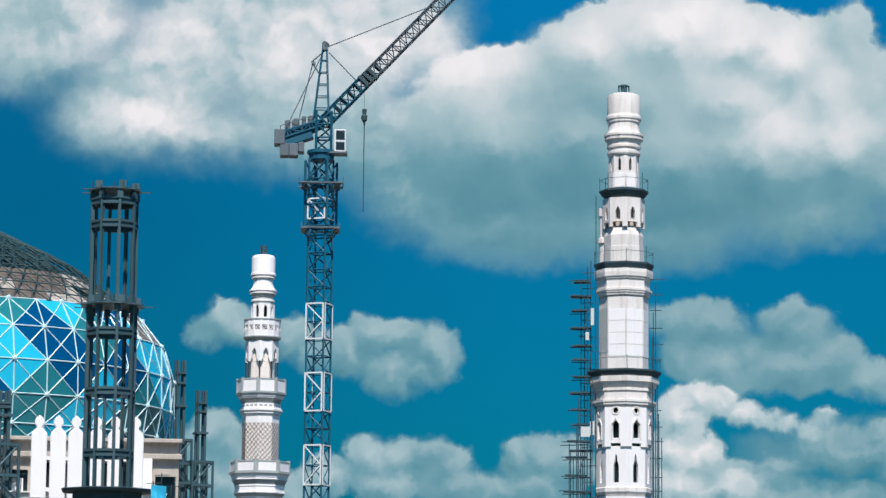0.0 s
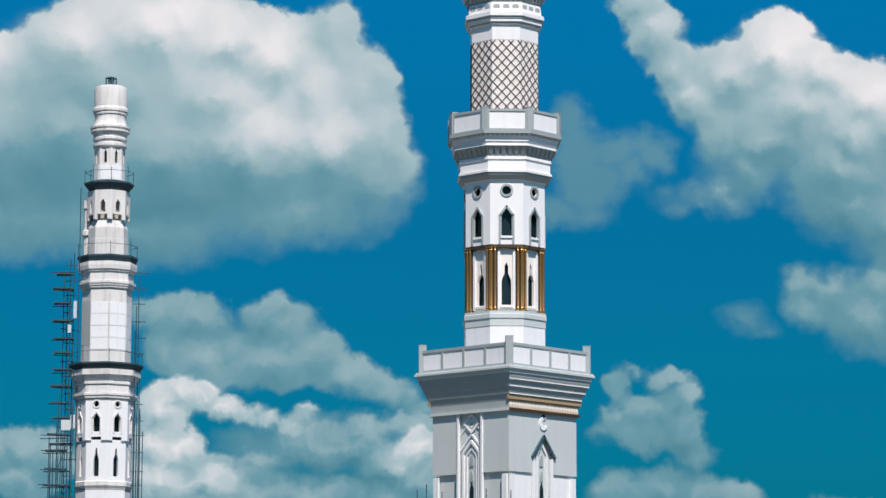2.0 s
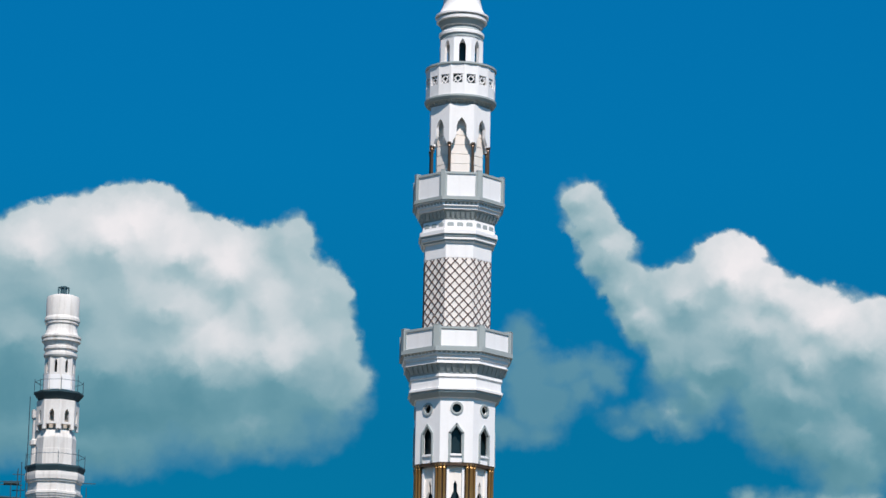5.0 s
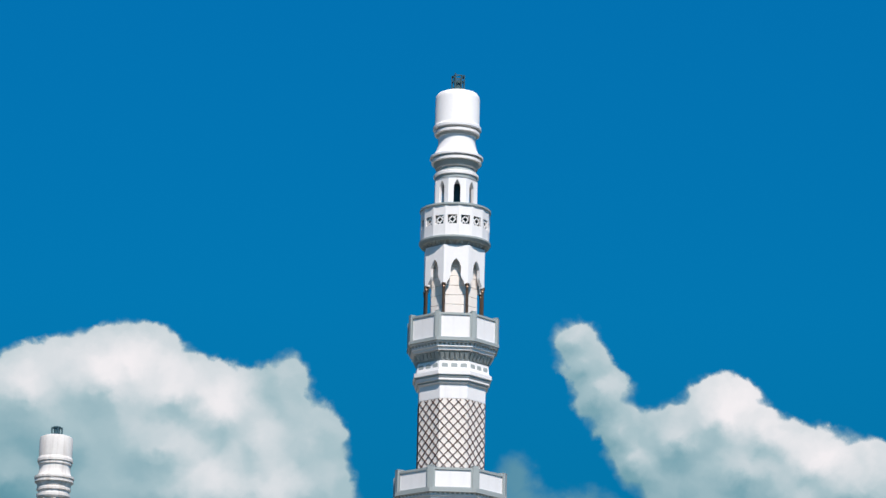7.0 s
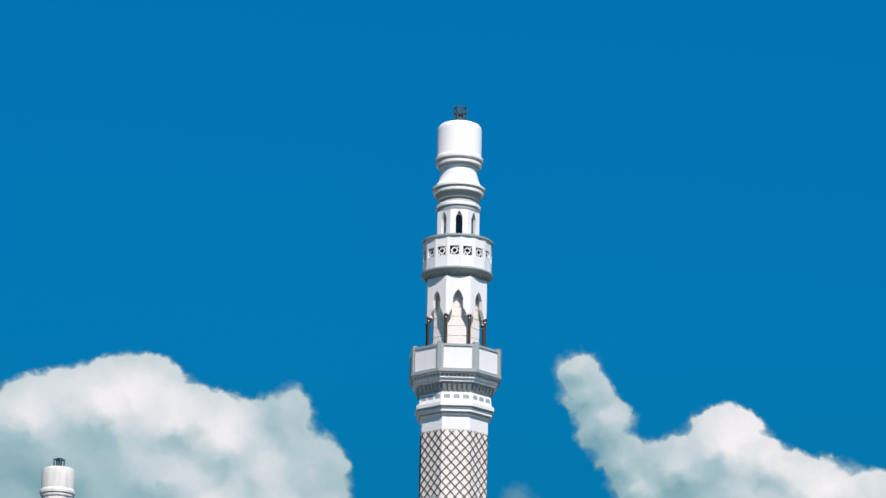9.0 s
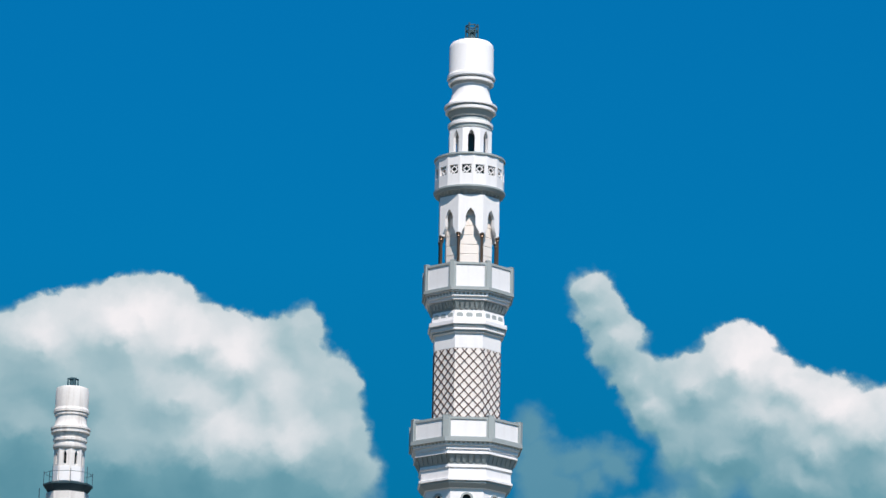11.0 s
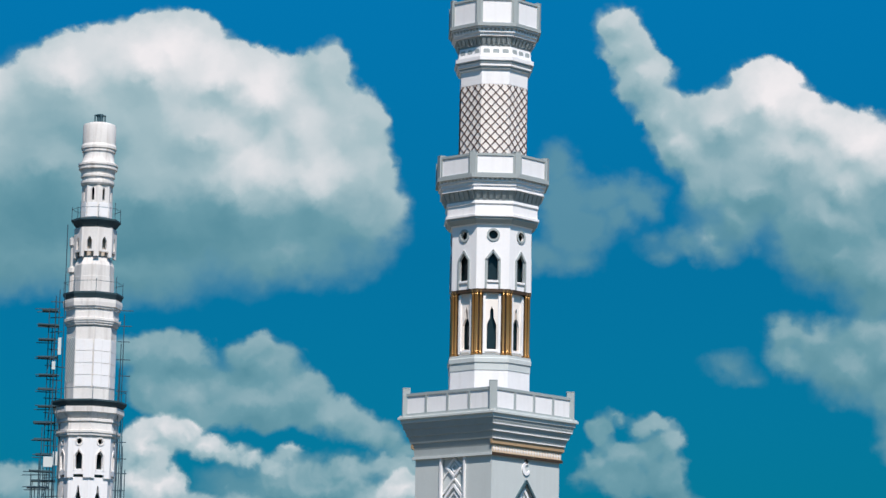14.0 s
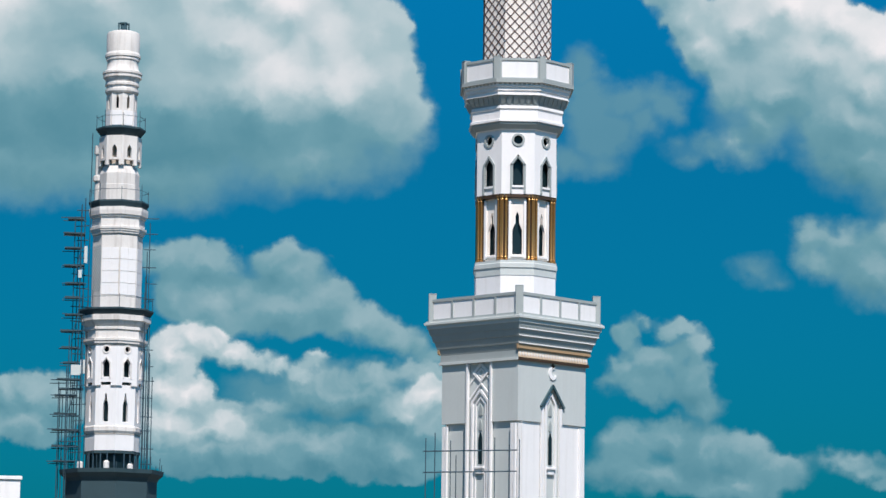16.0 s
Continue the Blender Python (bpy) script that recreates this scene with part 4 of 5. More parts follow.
def raw_minaret(m):
    t = thing("unfinished_minaret", "unfinished raw white octagonal minaret with dark shuttering decks", "minaret", m, "minarets of the mosque")
    K = 0.955

    def o8(pairs):
        return octagon([(z, r * K) for z, r in pairs])

    bm = bmesh.new()
    for i in range(4):
        a = i * math.pi / 2 + 0.5
        bar(bm, (0.45 * math.cos(a), 0.45 * math.sin(a), 56.2), (0.45 * math.cos(a), 0.45 * math.sin(a), 57.25), 0.07)
        b = a + math.pi / 2
        bar(bm, (0.45 * math.cos(a), 0.45 * math.sin(a), 57.2), (0.45 * math.cos(b), 0.45 * math.sin(b), 57.2), 0.06)
    lathe(bm, [(56.2, 0.3), (57.3, 0.3)], 10)
    part("steel_stub", bm, STEEL, t, "dark steel stub cage on top")
    drum = [(54.0, 1.4), (54.08, 1.56), (54.28, 1.56), (54.5, 1.46), (56.1, 1.46), (56.3, 1.4), (56.42, 1.1), (56.45, 0.3)]
    neck = [(50.8, 1.4), (50.95, 1.48), (51.18, 1.48), (51.22, 1.36), (51.48, 1.36), (51.52, 1.5), (51.72, 1.5), (51.78, 1.42), (52.2, 1.58), (52.22, 1.7), (52.4, 1.7), (52.42, 1.62), (52.52, 1.62), (52.55, 1.75), (52.72, 1.75), (52.78, 1.55), (53.0, 1.42), (53.4, 1.36), (53.75, 1.38), (53.82, 1.48), (53.95, 1.48), (54.02, 1.42)]
    top_stage(t, drum, neck, RAW)
    R = 1.42 * K
    h8 = R * math.sin(math.pi / 8)
    bm = bmesh.new()
    plate(bm, rect(h8, 47.6, 50.85), [gothic(0.13, 49.4, 50.6, 0.35)], 0.2)
    f = None
    for k in range(8):
        f = part("lantern_side", bm, RAW, t, m=side(k, R * APO)) if f is None else again(f, side(k, R * APO))
    # dark core in place of the lantern's inner shade
    part("lantern_core", o8([(47.6, 0.8), (50.8, 0.8)]), INSIDE, t)
    bm = bmesh.new()
    box(bm, (0, 0, 48.55), (h8 * 1.7, 0.04, 1.3))
    f = None
    for k in range(8):
        mm = side(k, R * APO + 0.03)
        f = part("plaster_board", bm, WHITE, t, "fresh white board", m=mm) if f is None else again(f, mm)
    for z0, z1, r0, r1 in ((46.94, 47.68, 1.8, 2.3), (40.45, 41.1, 2.55, 2.78), (30.95, 31.6, 3.05, 3.45)):
        part("shuttering_deck", o8([(z0, r0), (z1 - 0.15, r1), (z1, r1), (z1 + 0.02, r1 - 0.2)]), DECK, t, "dark shuttering deck")
        rail = bmesh.new()
        rr = r1 * K * 0.97
        for k in range(8):
            a, b = OCT + k * math.pi / 4, OCT + (k + 1) * math.pi / 4
            p, q = Vector((rr * math.cos(a), rr * math.sin(a), 0)), Vector((rr * math.cos(b), rr * math.sin(b), 0))
            bar(rail, p + Vector((0, 0, z1 - 0.1)), p + Vector((0, 0, z1 + 1.15 + 0.3 * (k % 2))), 0.03, 5)
            bar(rail, p + Vector((0, 0, z1 + 0.95)), q + Vector((0, 0, z1 + 0.95)), 0.022, 5)
        part("deck_rail", rail, PIPE, t, "thin pipe guard rail")
    # arched storey over a plain shaft
    R = 1.96 * K
    h8 = R * math.sin(math.pi / 8)
    bm = bmesh.new()
    plate(bm, [(-h8, 44.3), (-0.5, 44.3), (-0.5, 44.75), (0.42, 44.75), (0.42, 44.3), (h8, 44.3), (h8, 46.9), (-h8, 46.9)], [gothic(0.22, 44.95, 46.1, 0.4)], 0.25)
    f = None
    for k in range(8):
        f = part("arched_wall", bm, RAW, t, "raw plaster wall with a pointed opening", m=side(k, R * APO)) if f is None else again(f, side(k, R * APO))
    part("arch_core", o8([(44.2, 1.3), (46.8, 1.3)]), CONCRETE, t)
    part("upper_shaft", o8([(40.9, 1.9), (42.6, 1.86), (42.62, 1.82), (43.6, 1.82), (44.3, 1.55)]), RAW, t, "raw white octagonal shaft")
    part("upper_collar", o8([(38.1, 2.28), (38.2, 2.32), (38.22, 2.42), (38.4, 2.44), (38.42, 2.52), (38.58, 2.53), (38.6, 2.6), (38.8, 2.6), (38.84, 2.42), (39.6, 2.42), (39.66, 2.56), (39.8, 2.56), (39.84, 2.68), (40.2, 2.72), (40.5, 2.7)]), RAW, t, "raw white moulded collar")
    R = 2.27 * K
    part("shaft", o8([(31.5, 2.27), (38.2, 2.27)]), RAW, t, "raw plaster shaft with board joints")
    h8 = R * math.sin(math.pi / 8)
    f = None
    bm = crossed_lattice(h8, 33.2, 37.2, 0.36, 0.07, 0.04, (-1,))
    for k in (6, 7):
        f = part("lattice", bm, GREY, t, "half-finished diagonal laths", m=side(k, R * APO)) if f is None else again(f, side(k, R * APO))
    f = None
    random.seed(5)
    bm = bmesh.new()
    box(bm, (0, 0, 0), (h8 * 0.9, 0.03, 1.0))
    for k in (0, 1, 2):
        for i in range(4):
            for s in (-1, 1):
                mm = side(k, R * APO + 0.012 + 0.01 * random.random()) @ Matrix.Translation((s * h8 * 0.46, 0, 33.3 + i * 1.05))
                f = part("cladding_board", bm, WHITE, t, "white cladding board", m=mm) if f is None else again(f, mm)
    part("lower_collar", o8([(28.4, 2.68), (28.5, 2.72), (28.52, 2.86), (28.72, 2.88), (28.76, 2.96), (28.96, 2.96), (29.0, 2.76), (29.7, 2.76), (29.74, 2.88), (29.94, 2.88), (29.98, 2.8), (30.2, 2.98), (30.5, 3.15), (30.52, 3.24), (31.0, 3.24)]), RAW, t, "raw white moulded collar")
    # thin darker rings draw the shadow lines below the mouldings
    for z, r in ((38.06, 2.3), (39.62, 2.5), (28.34, 2.74), (29.66, 2.82)):
        part("mortar_course", o8([(z, r - 0.2), (z + 0.005, r), (z + 0.07, r), (z + 0.075, r - 0.2)]), CONCRETE, t, "grey ring painting the shadow line under a moulding")
    # window storeys
    R = 2.69 * K
    h8 = R * math.sin(math.pi / 8)
    bm, rg, fr = bmesh.new(), ring_mesh(0.24, 0.38, 0.08), bmesh.new()
    plate(bm, [(-h8, 24.85), (-0.45, 24.85), (-0.45, 25.15), (0.45, 25.15), (0.45, 24.85), (h8, 24.85), (h8, 28.45), (-h8, 28.45)], [disc(0.26, 0, 28.15 - 0.15), gothic(0.3, 25.6, 27.2, 0.45)], 0.3)
    for s in (-1, 1):
        strip(fr, [(s * 0.38, 25.5), (s * 0.38, 26.8), (0, 27.3)], 0.1, 0.06)
    f = None
    for k in range(8):
        mm = side(k, R * APO)
        mr = Matrix.Translation((0, -0.05, 28.0))
        if f is None:
            f = part("window_wall", bm, WHITE, t, "white wall with round and pointed windows", m=mm)
            g = part("round_frame", rg, RAW, f, m=mr)
            w = part("window_frame", fr, RAW, f)
        else:
            o = again(f, mm)
            again(g, mr, parent=o), again(w, Matrix(), parent=o)
    # interior shade behind windows and slits, painted as a near-black core
    part("shaft_core", o8([(20, 1.9), (28.4, 1.9)]), INSIDE, t)
    R = 2.52 * K
    h8 = R * math.sin(math.pi / 8)
    slit = [(-0.24, 21.75), (0.24, 21.75), (0.24, 23.2), (0.12, 23.6), (0.09, 24.0), (0, 24.25), (-0.09, 24.0), (-0.12, 23.6), (-0.24, 23.2)]
    bm = bmesh.new()
    plate(bm, rect(h8, 21.3, 24.9), [slit], 0.3)
    f = None
    for k in range(8):
        mm = side(k, R * APO)
        f = part("slit_wall", bm, WHITE, t, "white wall with a slit window", m=mm) if f is None else again(f, mm)
    part("base_ring", o8([(20.7, 2.5), (20.95, 2.66), (21.3, 2.66), (21.4, 2.5)]), RAW, t)
    part("plinth", o8([(19.25, 2.5), (20.9, 2.5)]), WHITE, t, "white octagonal plinth")
    # near-black core gives the shade among the props by colour
    part("plinth_core", o8([(16.7, 2.0), (19.25, 2.0)]), INSIDE, t)
    part("base_beam", o8([(18.98, 2.2), (19.0, 2.56), (19.22, 2.56), (19.24, 2.2)]), DECK, t, "dark shuttering beam under the plinth")
    part("base_deck", o8([(13.0, 4.15), (16.6, 4.15), (16.9, 4.3), (17.25, 4.7), (17.6, 4.75), (17.65, 4.0)]), DECK, t, "dark shuttering deck")
    random.seed(21)
    bm = bmesh.new()
    bar(bm, (0, 0, 17.6), (0, 0, 19.05), 0.07, 6)
    f = None
    for i in range(22):
        a = 2 * math.pi * i / 22 + random.uniform(-0.08, 0.08)
        mm = Matrix.Translation((2.25 * math.cos(a), 2.25 * math.sin(a), 0)) @ Matrix.Rotation(random.uniform(-0.004, 0.004), 4, "X")
        f = part("prop", bm, PIPE, t, "dark steel prop", m=mm) if f is None else again(f, mm)
    for a, r, h in ((-1.45, 2.6, 0.75), (-2.35, 3.1, 0.7), (-0.7, 2.9, 0.5)):
        bm = turned([(17.62, 0.2), (17.66, 0.26), (17.6 + h * 0.8, 0.26), (17.6 + h, 0.15)], 10)
        part("cement_sack", bm, RAW, t, "pale sack on the deck", smooth=True, m=Matrix.Translation((r * math.cos(a), r * math.sin(a), 0)))
    rail = bmesh.new()
    for k in range(16):
        a = k * math.pi / 8
        bar(rail, (4.3 * math.cos(a), 4.3 * math.sin(a), 17.5), (4.35 * math.cos(a), 4.35 * math.sin(a), 18.2 + 0.5 * (k % 3 == 0)), 0.03, 5)
    part("deck_rail", rail, PIPE, t, "thin pipe guard rail")
    part("base_joint", o8([(20.62, 2.4), (20.63, 2.535), (20.7, 2.535), (20.71, 2.4)]), CONCRETE, t, "thin darker ring under the base ring")
    part("square_shaft", square([(-0.5, 5.3), (12.9, 5.3), (12.95, 5.6), (13.4, 5.6)]), WHITE, t, "white square shaft")
    # slim stair turret on the shaded side
    bm = turned([(40.9, 0.42), (43.0, 0.42), (43.1, 0.6), (43.5, 0.6), (43.6, 0.4), (45.4, 0.4), (45.5, 0.52), (46.2, 0.52), (46.3, 0.3)], 10)
    bm.transform(Matrix.Rotation(radians(17.5), 4, "Z") @ Matrix.Translation((-1.75, 0.6, 0)))
    part("stair_turret", bm, RAW, t, "slim raw stair turret")
    return t


raw_minaret(polar(-7.644, 261.8, 0, -17.5))

scaffold = thing("scaffold", "dark pipe scaffold with plank platforms round a minaret", "scaffold", polar(-7.644, 261.8, 0, 0))
bm = bmesh.new()
bar(bm, (0, 0, 0), (0, 0, 1), 0.045, 6)
pole0 = part("pole", bm, PIPE, scaffold)
pole0.matrix_basis = Matrix.LocRotScale((-4.1, -1.2, 0), None, (1, 1, 26.5))
bm = bmesh.new()
bar(bm, (-0.5, 0, 0), (0.5, 0, 0), 0.04, 6)
ledger0 = part("ledger", bm, PIPE, scaffold)
ledger0.matrix_basis = Matrix.LocRotScale((-3.6, -1.2, 20), None, (2.0, 1, 1))
bm = bmesh.new()
box(bm, (0, 0, 0), (1, 1.1, 0.13))
plank0 = part("plank", bm, DECK, scaffold)
plank0.matrix_basis = Matrix.LocRotScale((-3.7, -0.6, 24.6), None, (2.1, 1, 1))
random.seed(8)
for x, y, top in ((-4.1, 0.6, 26.3), (-3.2, -1.2, 40.5), (-3.2, 0.6, 41.0), (-3.75, -0.3, 39.8), (3.05, -1.0, 27.2), (3.05, 0.8, 28.0), (2.75, -1.6, 25.5), (2.6, 0.9, 37.0), (-2.75, -2.2, 31.0), (-2.9, 0.2, 41.5), (-3.45, 0.9, 38.5), (2.5, -1.2, 34.5), (-2.45, -0.6, 47.2), (-4.4, -0.4, 24.0), (-4.75, -0.9, 25.2), (-4.65, 0.5, 24.6), (-3.6, 0.9, 25.4), (-3.95, -1.4, 29.2), (-2.95, 1.1, 33.0), (3.3, -0.4, 25.8), (2.95, 0.2, 30.4), (2.8, 1.0, 39.6)):
    again(pole0, Matrix.LocRotScale((x, y, 0), None, (1, 1, top)))
z = 18.2
while z < 40.6:
    long = 2.3 if z < 26 else 1.6
    for y in (-1.2, 0.6):
        again(ledger0, Matrix.LocRotScale((-3.0 - long / 2 + random.uniform(-0.2, 0.15), y, z + random.uniform(-0.1, 0.1)), Euler((0, random.uniform(-0.04, 0.04), 0)), (long + random.uniform(0, 0.5), 1, 1)))
    if z < 28.5 or z > 32:
        again(ledger0, Matrix.LocRotScale((2.85 + random.uniform(-0.1, 0.2), -1.0, z + random.uniform(-0.2, 0.2)), None, (0.9 + random.uniform(0, 0.4), 1, 1)))
    again(plank0, Matrix.LocRotScale((-2.9 - long / 2 + random.uniform(-0.25, 0.1), random.uniform(-0.8, 0.2), z + 0.1), Euler((0, random.uniform(-0.03, 0.03), 0)), (long + random.uniform(-0.5, 0.2), 1, 1)))
    again(ledger0, Matrix.LocRotScale((-3.1, random.uniform(-1.5, 0.5), z + 0.9), Euler((0, random.uniform(-0.1, 0.1), 0)), (random.uniform(0.8, 1.8), 1, 1)))
    z += random.uniform(1.2, 1.6)
for x, y, z, w, h in ((-3.35, -1.32, 26.2, 0.8, 0.9), (-2.75, -1.36, 26.5, 0.4, 1.2), (-2.75, -1.32, 36.3, 0.28, 1.5), (-3.2, -1.3, 34.6, 0.3, 0.7)):
    bm = bmesh.new()
    box(bm, (x, y, z), (w, 0.05, h), bevel=0.012)
    part("site_sheet", bm, LIGHTGREY, scaffold, "pale sheet tied to the scaffold")
for z0 in (18.5, 22.0, 29.0, 34.0):
    bm = bmesh.new()
    bar(bm, (-4.1 if z0 < 26 else -3.75, -1.2, z0), (-3.1, -1.2, z0 + 3.0), 0.035, 5)
    part("brace", bm, PIPE, scaffold)

# ---- guard pipes in front of the finished minaret ----
guard = thing("pipe_scaffold", "thin grey pipe scaffold with guard rails beside the minaret", "scaffold", polar(0.0, 163, 0, 0))
bm = bmesh.new()
bar(bm, (0, 0, 0), (0, 0, 1), 0.03, 6)
p0 = None
for x, top in ((-4.75, 14.3), (-4.25, 14.6), (-3.4, 14.2), (-3.1, 13.4), (-2.7, 14.7), (-1.0, 14.4), (-0.2, 14.0), (0.35, 14.3)):
    mm = Matrix.LocRotScale((x, 0, 0), None, (1, 1, top - 0.65))
    p0 = part("pole", bm, PIPE, guard, m=mm) if p0 is None else again(p0, mm)
for z in (12.95, 11.8, 9.9, 8.0):
    bm = bmesh.new()
    bar(bm, (-4.9, 0, z), (0.2, 0, z + 0.12), 0.035, 6)
    part("ledger", bm, PIPE, guard)

# ---- the tower crane ----
crane = thing("tower_crane", "blue and white lattice tower crane with a raised jib", "crane", polar(-13.52, 235, 0, 0))


def truss(bm, p, q, w, h, bays, r, up=Vector((0, 0, 1))):
    """A four-chord lattice girder from p to q."""
    p, q = Vector(p), Vector(q)
    d = (q - p).normalized()
    sx = d.cross(up).normalized()
    sy = sx.cross(d).normalized()
    cs = [(-w / 2, -h / 2), (w / 2, -h / 2), (w / 2, h / 2), (-w / 2, h / 2)]
    at = lambda i, c: p + (q - p) * (i / bays) + sx * cs[c][0] + sy * cs[c][1]
    for c in range(4):
        bar(bm, at(0, c), at(bays, c), r * 1.5, 4)
        for i in range(bays):
            e = (c + 1) % 4
            a, b = (c, e) if i % 2 else (e, c)
            bar(bm, at(i, a), at(i + 1, b), r, 4)
            bar(bm, at(i, c), at(i, e), r, 4)


mast_turn = Matrix.Rotation(radians(-24), 4, "Z")
whites = ((19.4, 22.5), (25.2, 28.2), (30.9, 33.7), (40.5, 42.1))
z = 0.0
edges = [0.0]
for a, b in whites:
    edges += [a, b]
edges.append(45.4)
for i, (a, b) in enumerate(zip(edges, edges[1:])):
    bm = bmesh.new()
    n = max(1, round((b - a) / 1.45))
    white = i % 2 == 1
    truss(bm, (0, 0, a), (0, 0, b), 1.46, 1.46, n, 0.05 if white else 0.06, Vector((0, 1, 0)))
    bm.transform(mast_turn)
    part("mast_section", bm, CRANE_BLUE, crane, "blue lattice mast section")
    if white:
        fr = bmesh.new()
        strip(fr, [(-0.72, a), (0.72, a), (0.72, b), (-0.72, b)], 0.11, 0.09, closed=True)
        strip(fr, [(-0.72, b), (0.72, (a + b) / 2), (-0.72, a)] if b - a > 2 else [(-0.72, b), (0.72, a)], 0.075, 0.07)
        fr.transform(mast_turn @ Matrix.Translation((0, -0.82, 0)))
        part("white_frame", fr, CRANE_WHITE, crane, "white braced mast frame")
        for s in (-0.82, 0.82):
            fr = bmesh.new()
            strip(fr, [(-0.72, a), (0.72, a), (0.72, b), (-0.72, b)], 0.08, 0.06, closed=True)
            fr.transform(mast_turn @ Matrix.Rotation(radians(90), 4, "Z") @ Matrix.Translation((0, s, 0)))
            part("white_frame", fr, CRANE_WHITE, crane, "white braced mast frame")
# climbing collar with platforms
for z, r in ((43.3, 1.75), (39.7, 1.5)):
    bm = bmesh.new()
    for s in (-1, 1):
        box(bm, (0, s * 1.15, z), (2 * r, 0.5, 0.1))
        box(bm, (s * 1.3, 0, z - 0.05), (0.5, 2 * r, 0.1))
    for i in range(4):
        x, y = ((-r, -1.1), (r, -1.1), (r, 1.1), (-r, 1.1))[i]
        bar(bm, (x, y, z), (x, y, z + 0.45), 0.04, 5)
        bar(bm, (x * 0.45, y * 0.6, z - 1.0), (x * 0.9, y, z), 0.05, 5)
    part("collar_platform", bm, CRANE_GREY, crane, "grey walkway platform round the mast")
bm = bmesh.new()
truss(bm, (0, 0, 39.9), (0, 0, 45.2), 1.9, 1.9, 3, 0.07, Vector((0, 1, 0)))
bm.transform(mast_turn)
part("climbing_frame", bm, CRANE_BLUE, crane, "dark blue climbing frame")
bm = turned([(45.2, 0.9), (45.3, 1.0), (45.75, 1.0), (45.8, 1.15), (46.05, 1.15), (46.1, 0.6)], 20)
part("slewing_ring", bm, CRANE_BLUE, crane)
bm = bmesh.new()
truss(bm, (0.15, 0, 46.0), (0.15, 0, 49.2), 1.2, 1.3, 3, 0.07, Vector((0, 1, 0)))
part("turntable", bm, CRANE_BLUE, crane, "blue turntable frame")
# cab
bm = bmesh.new()
box(bm, (1.45, -0.3, 46.75), (0.95, 1.3, 1.85), bevel=0.06)
cab = part("cab", bm, CRANE_WHITE, crane, "white operator cab with dark windows")
for z, h in ((47.2, 0.74), (46.33, 0.66)):
    bm = bmesh.new()
    box(bm, (1.47, -0.96, z), (0.7, 0.05, h), bevel=0.01)
    part("cab_window", bm, INSIDE, cab, "dark cab window")
bm = bmesh.new()
box(bm, (1.2, -0.2, 45.82), (1.7, 1.5, 0.16))
part("cab_platform", bm, CRANE_GREY, crane)
# counter-jib with winch and ballast
bm = bmesh.new()
truss(bm, (0.1, 0, 48.3), (-3.4, 0, 47.1), 1.2, 0.5, 4, 0.06)
box(bm, (-1.7, 0, 47.9), (3.6, 1.3, 0.12), Matrix.Translation((-1.7, 0, 47.9)) @ Matrix.Rotation(radians(-19), 4, "Y") @ Matrix.Translation((1.7, 0, -47.9)))
part("counter_jib", bm, CRANE_BLUE, crane, "dark blue counter-jib deck")
bm = bmesh.new()
box(bm, (-1.7, 0, 47.6), (2.6, 1.0, 0.75), Matrix.Translation((-1.7, 0, 47.6)) @ Matrix.Rotation(radians(-19), 4, "Y") @ Matrix.Translation((1.7, 0, -47.6)), 0.05)
box(bm, (-2.0, 0, 47.0), (2.6, 1.1, 0.8), Matrix.Translation((-2.0, 0, 47.0)) @ Matrix.Rotation(radians(-19), 4, "Y") @ Matrix.Translation((2.0, 0, -47.0)), 0.05)
part("winch_house", bm, CRANE_BLUE, crane, "dark blue winch house")
for x, z, w, h in ((-2.75, 48.0, 0.45, 0.9), (-2.1, 48.15, 0.6, 0.7), (-1.45, 48.35, 0.35, 0.95), (-0.95, 48.5, 0.4, 0.6)):
    bm = bmesh.new()
    box(bm, (x, 0.1, z), (w, 0.8, h), bevel=0.04)
    bar(bm, (x, -0.35, z + h * 0.3), (x, 0.45, z + h * 0.3), w * 0.45, 12)
    part("winch", bm, CRANE_GREY, crane, "grey winch and switch box")
for x, z, s in ((-3.35, 47.0, (0.85, 1.4, 1.2)), (-2.95, 45.98, (0.72, 1.3, 1.0)), (-2.22, 45.98, (0.72, 1.3, 1.0)), (-1.62, 46.2, (0.46, 1.3, 0.8))):
    bm = bmesh.new()
    box(bm, (x, 0, z + 0.05), s, bevel=0.04)
    part("ballast_block", bm, CRANE_GREY, crane, "grey ballast block")
bm = bmesh.new()
for i in range(6):
    x = -0.4 - i * 0.58
    bar(bm, (x, -0.6, 48.1 + x * 0.34), (x, -0.6, 49.1 + x * 0.34), 0.035, 5)
bar(bm, (-0.4, -0.6, 48.9), (-3.3, -0.6, 47.95), 0.03, 5)
part("walkway_rail", bm, CRANE_GREY, crane)
# tower head
bm = bmesh.new()
top = Vector((0.15, 0, 54.4))
for x, y in ((-0.7, -0.5), (-0.7, 0.5), (0.55, -0.5), (0.55, 0.5)):
    bar(bm, (x, y, 48.5), top + Vector((x * 0.25, y * 0.3, 0)), 0.085, 5)
for i in range(1, 6):
    k = i / 6
    zz = 48.5 + 5.9 * k
    q = [Vector((x * (1 - k * 0.75) + 0.15 * k, y * (1 - k * 0.7), zz)) for x, y in ((-0.7, -0.5), (0.55, -0.5), (0.55, 0.5), (-0.7, 0.5))]
    for a, b in zip(q, q[1:] + q[:1]):
        bar(bm, a, b, 0.045, 4)
part("tower_head", bm, CRANE_BLUE, crane, "dark blue tower head frame")
bm = bmesh.new()
box(bm, (0.15, 0, 54.45), (0.5, 0.6, 0.45), bevel=0.05)
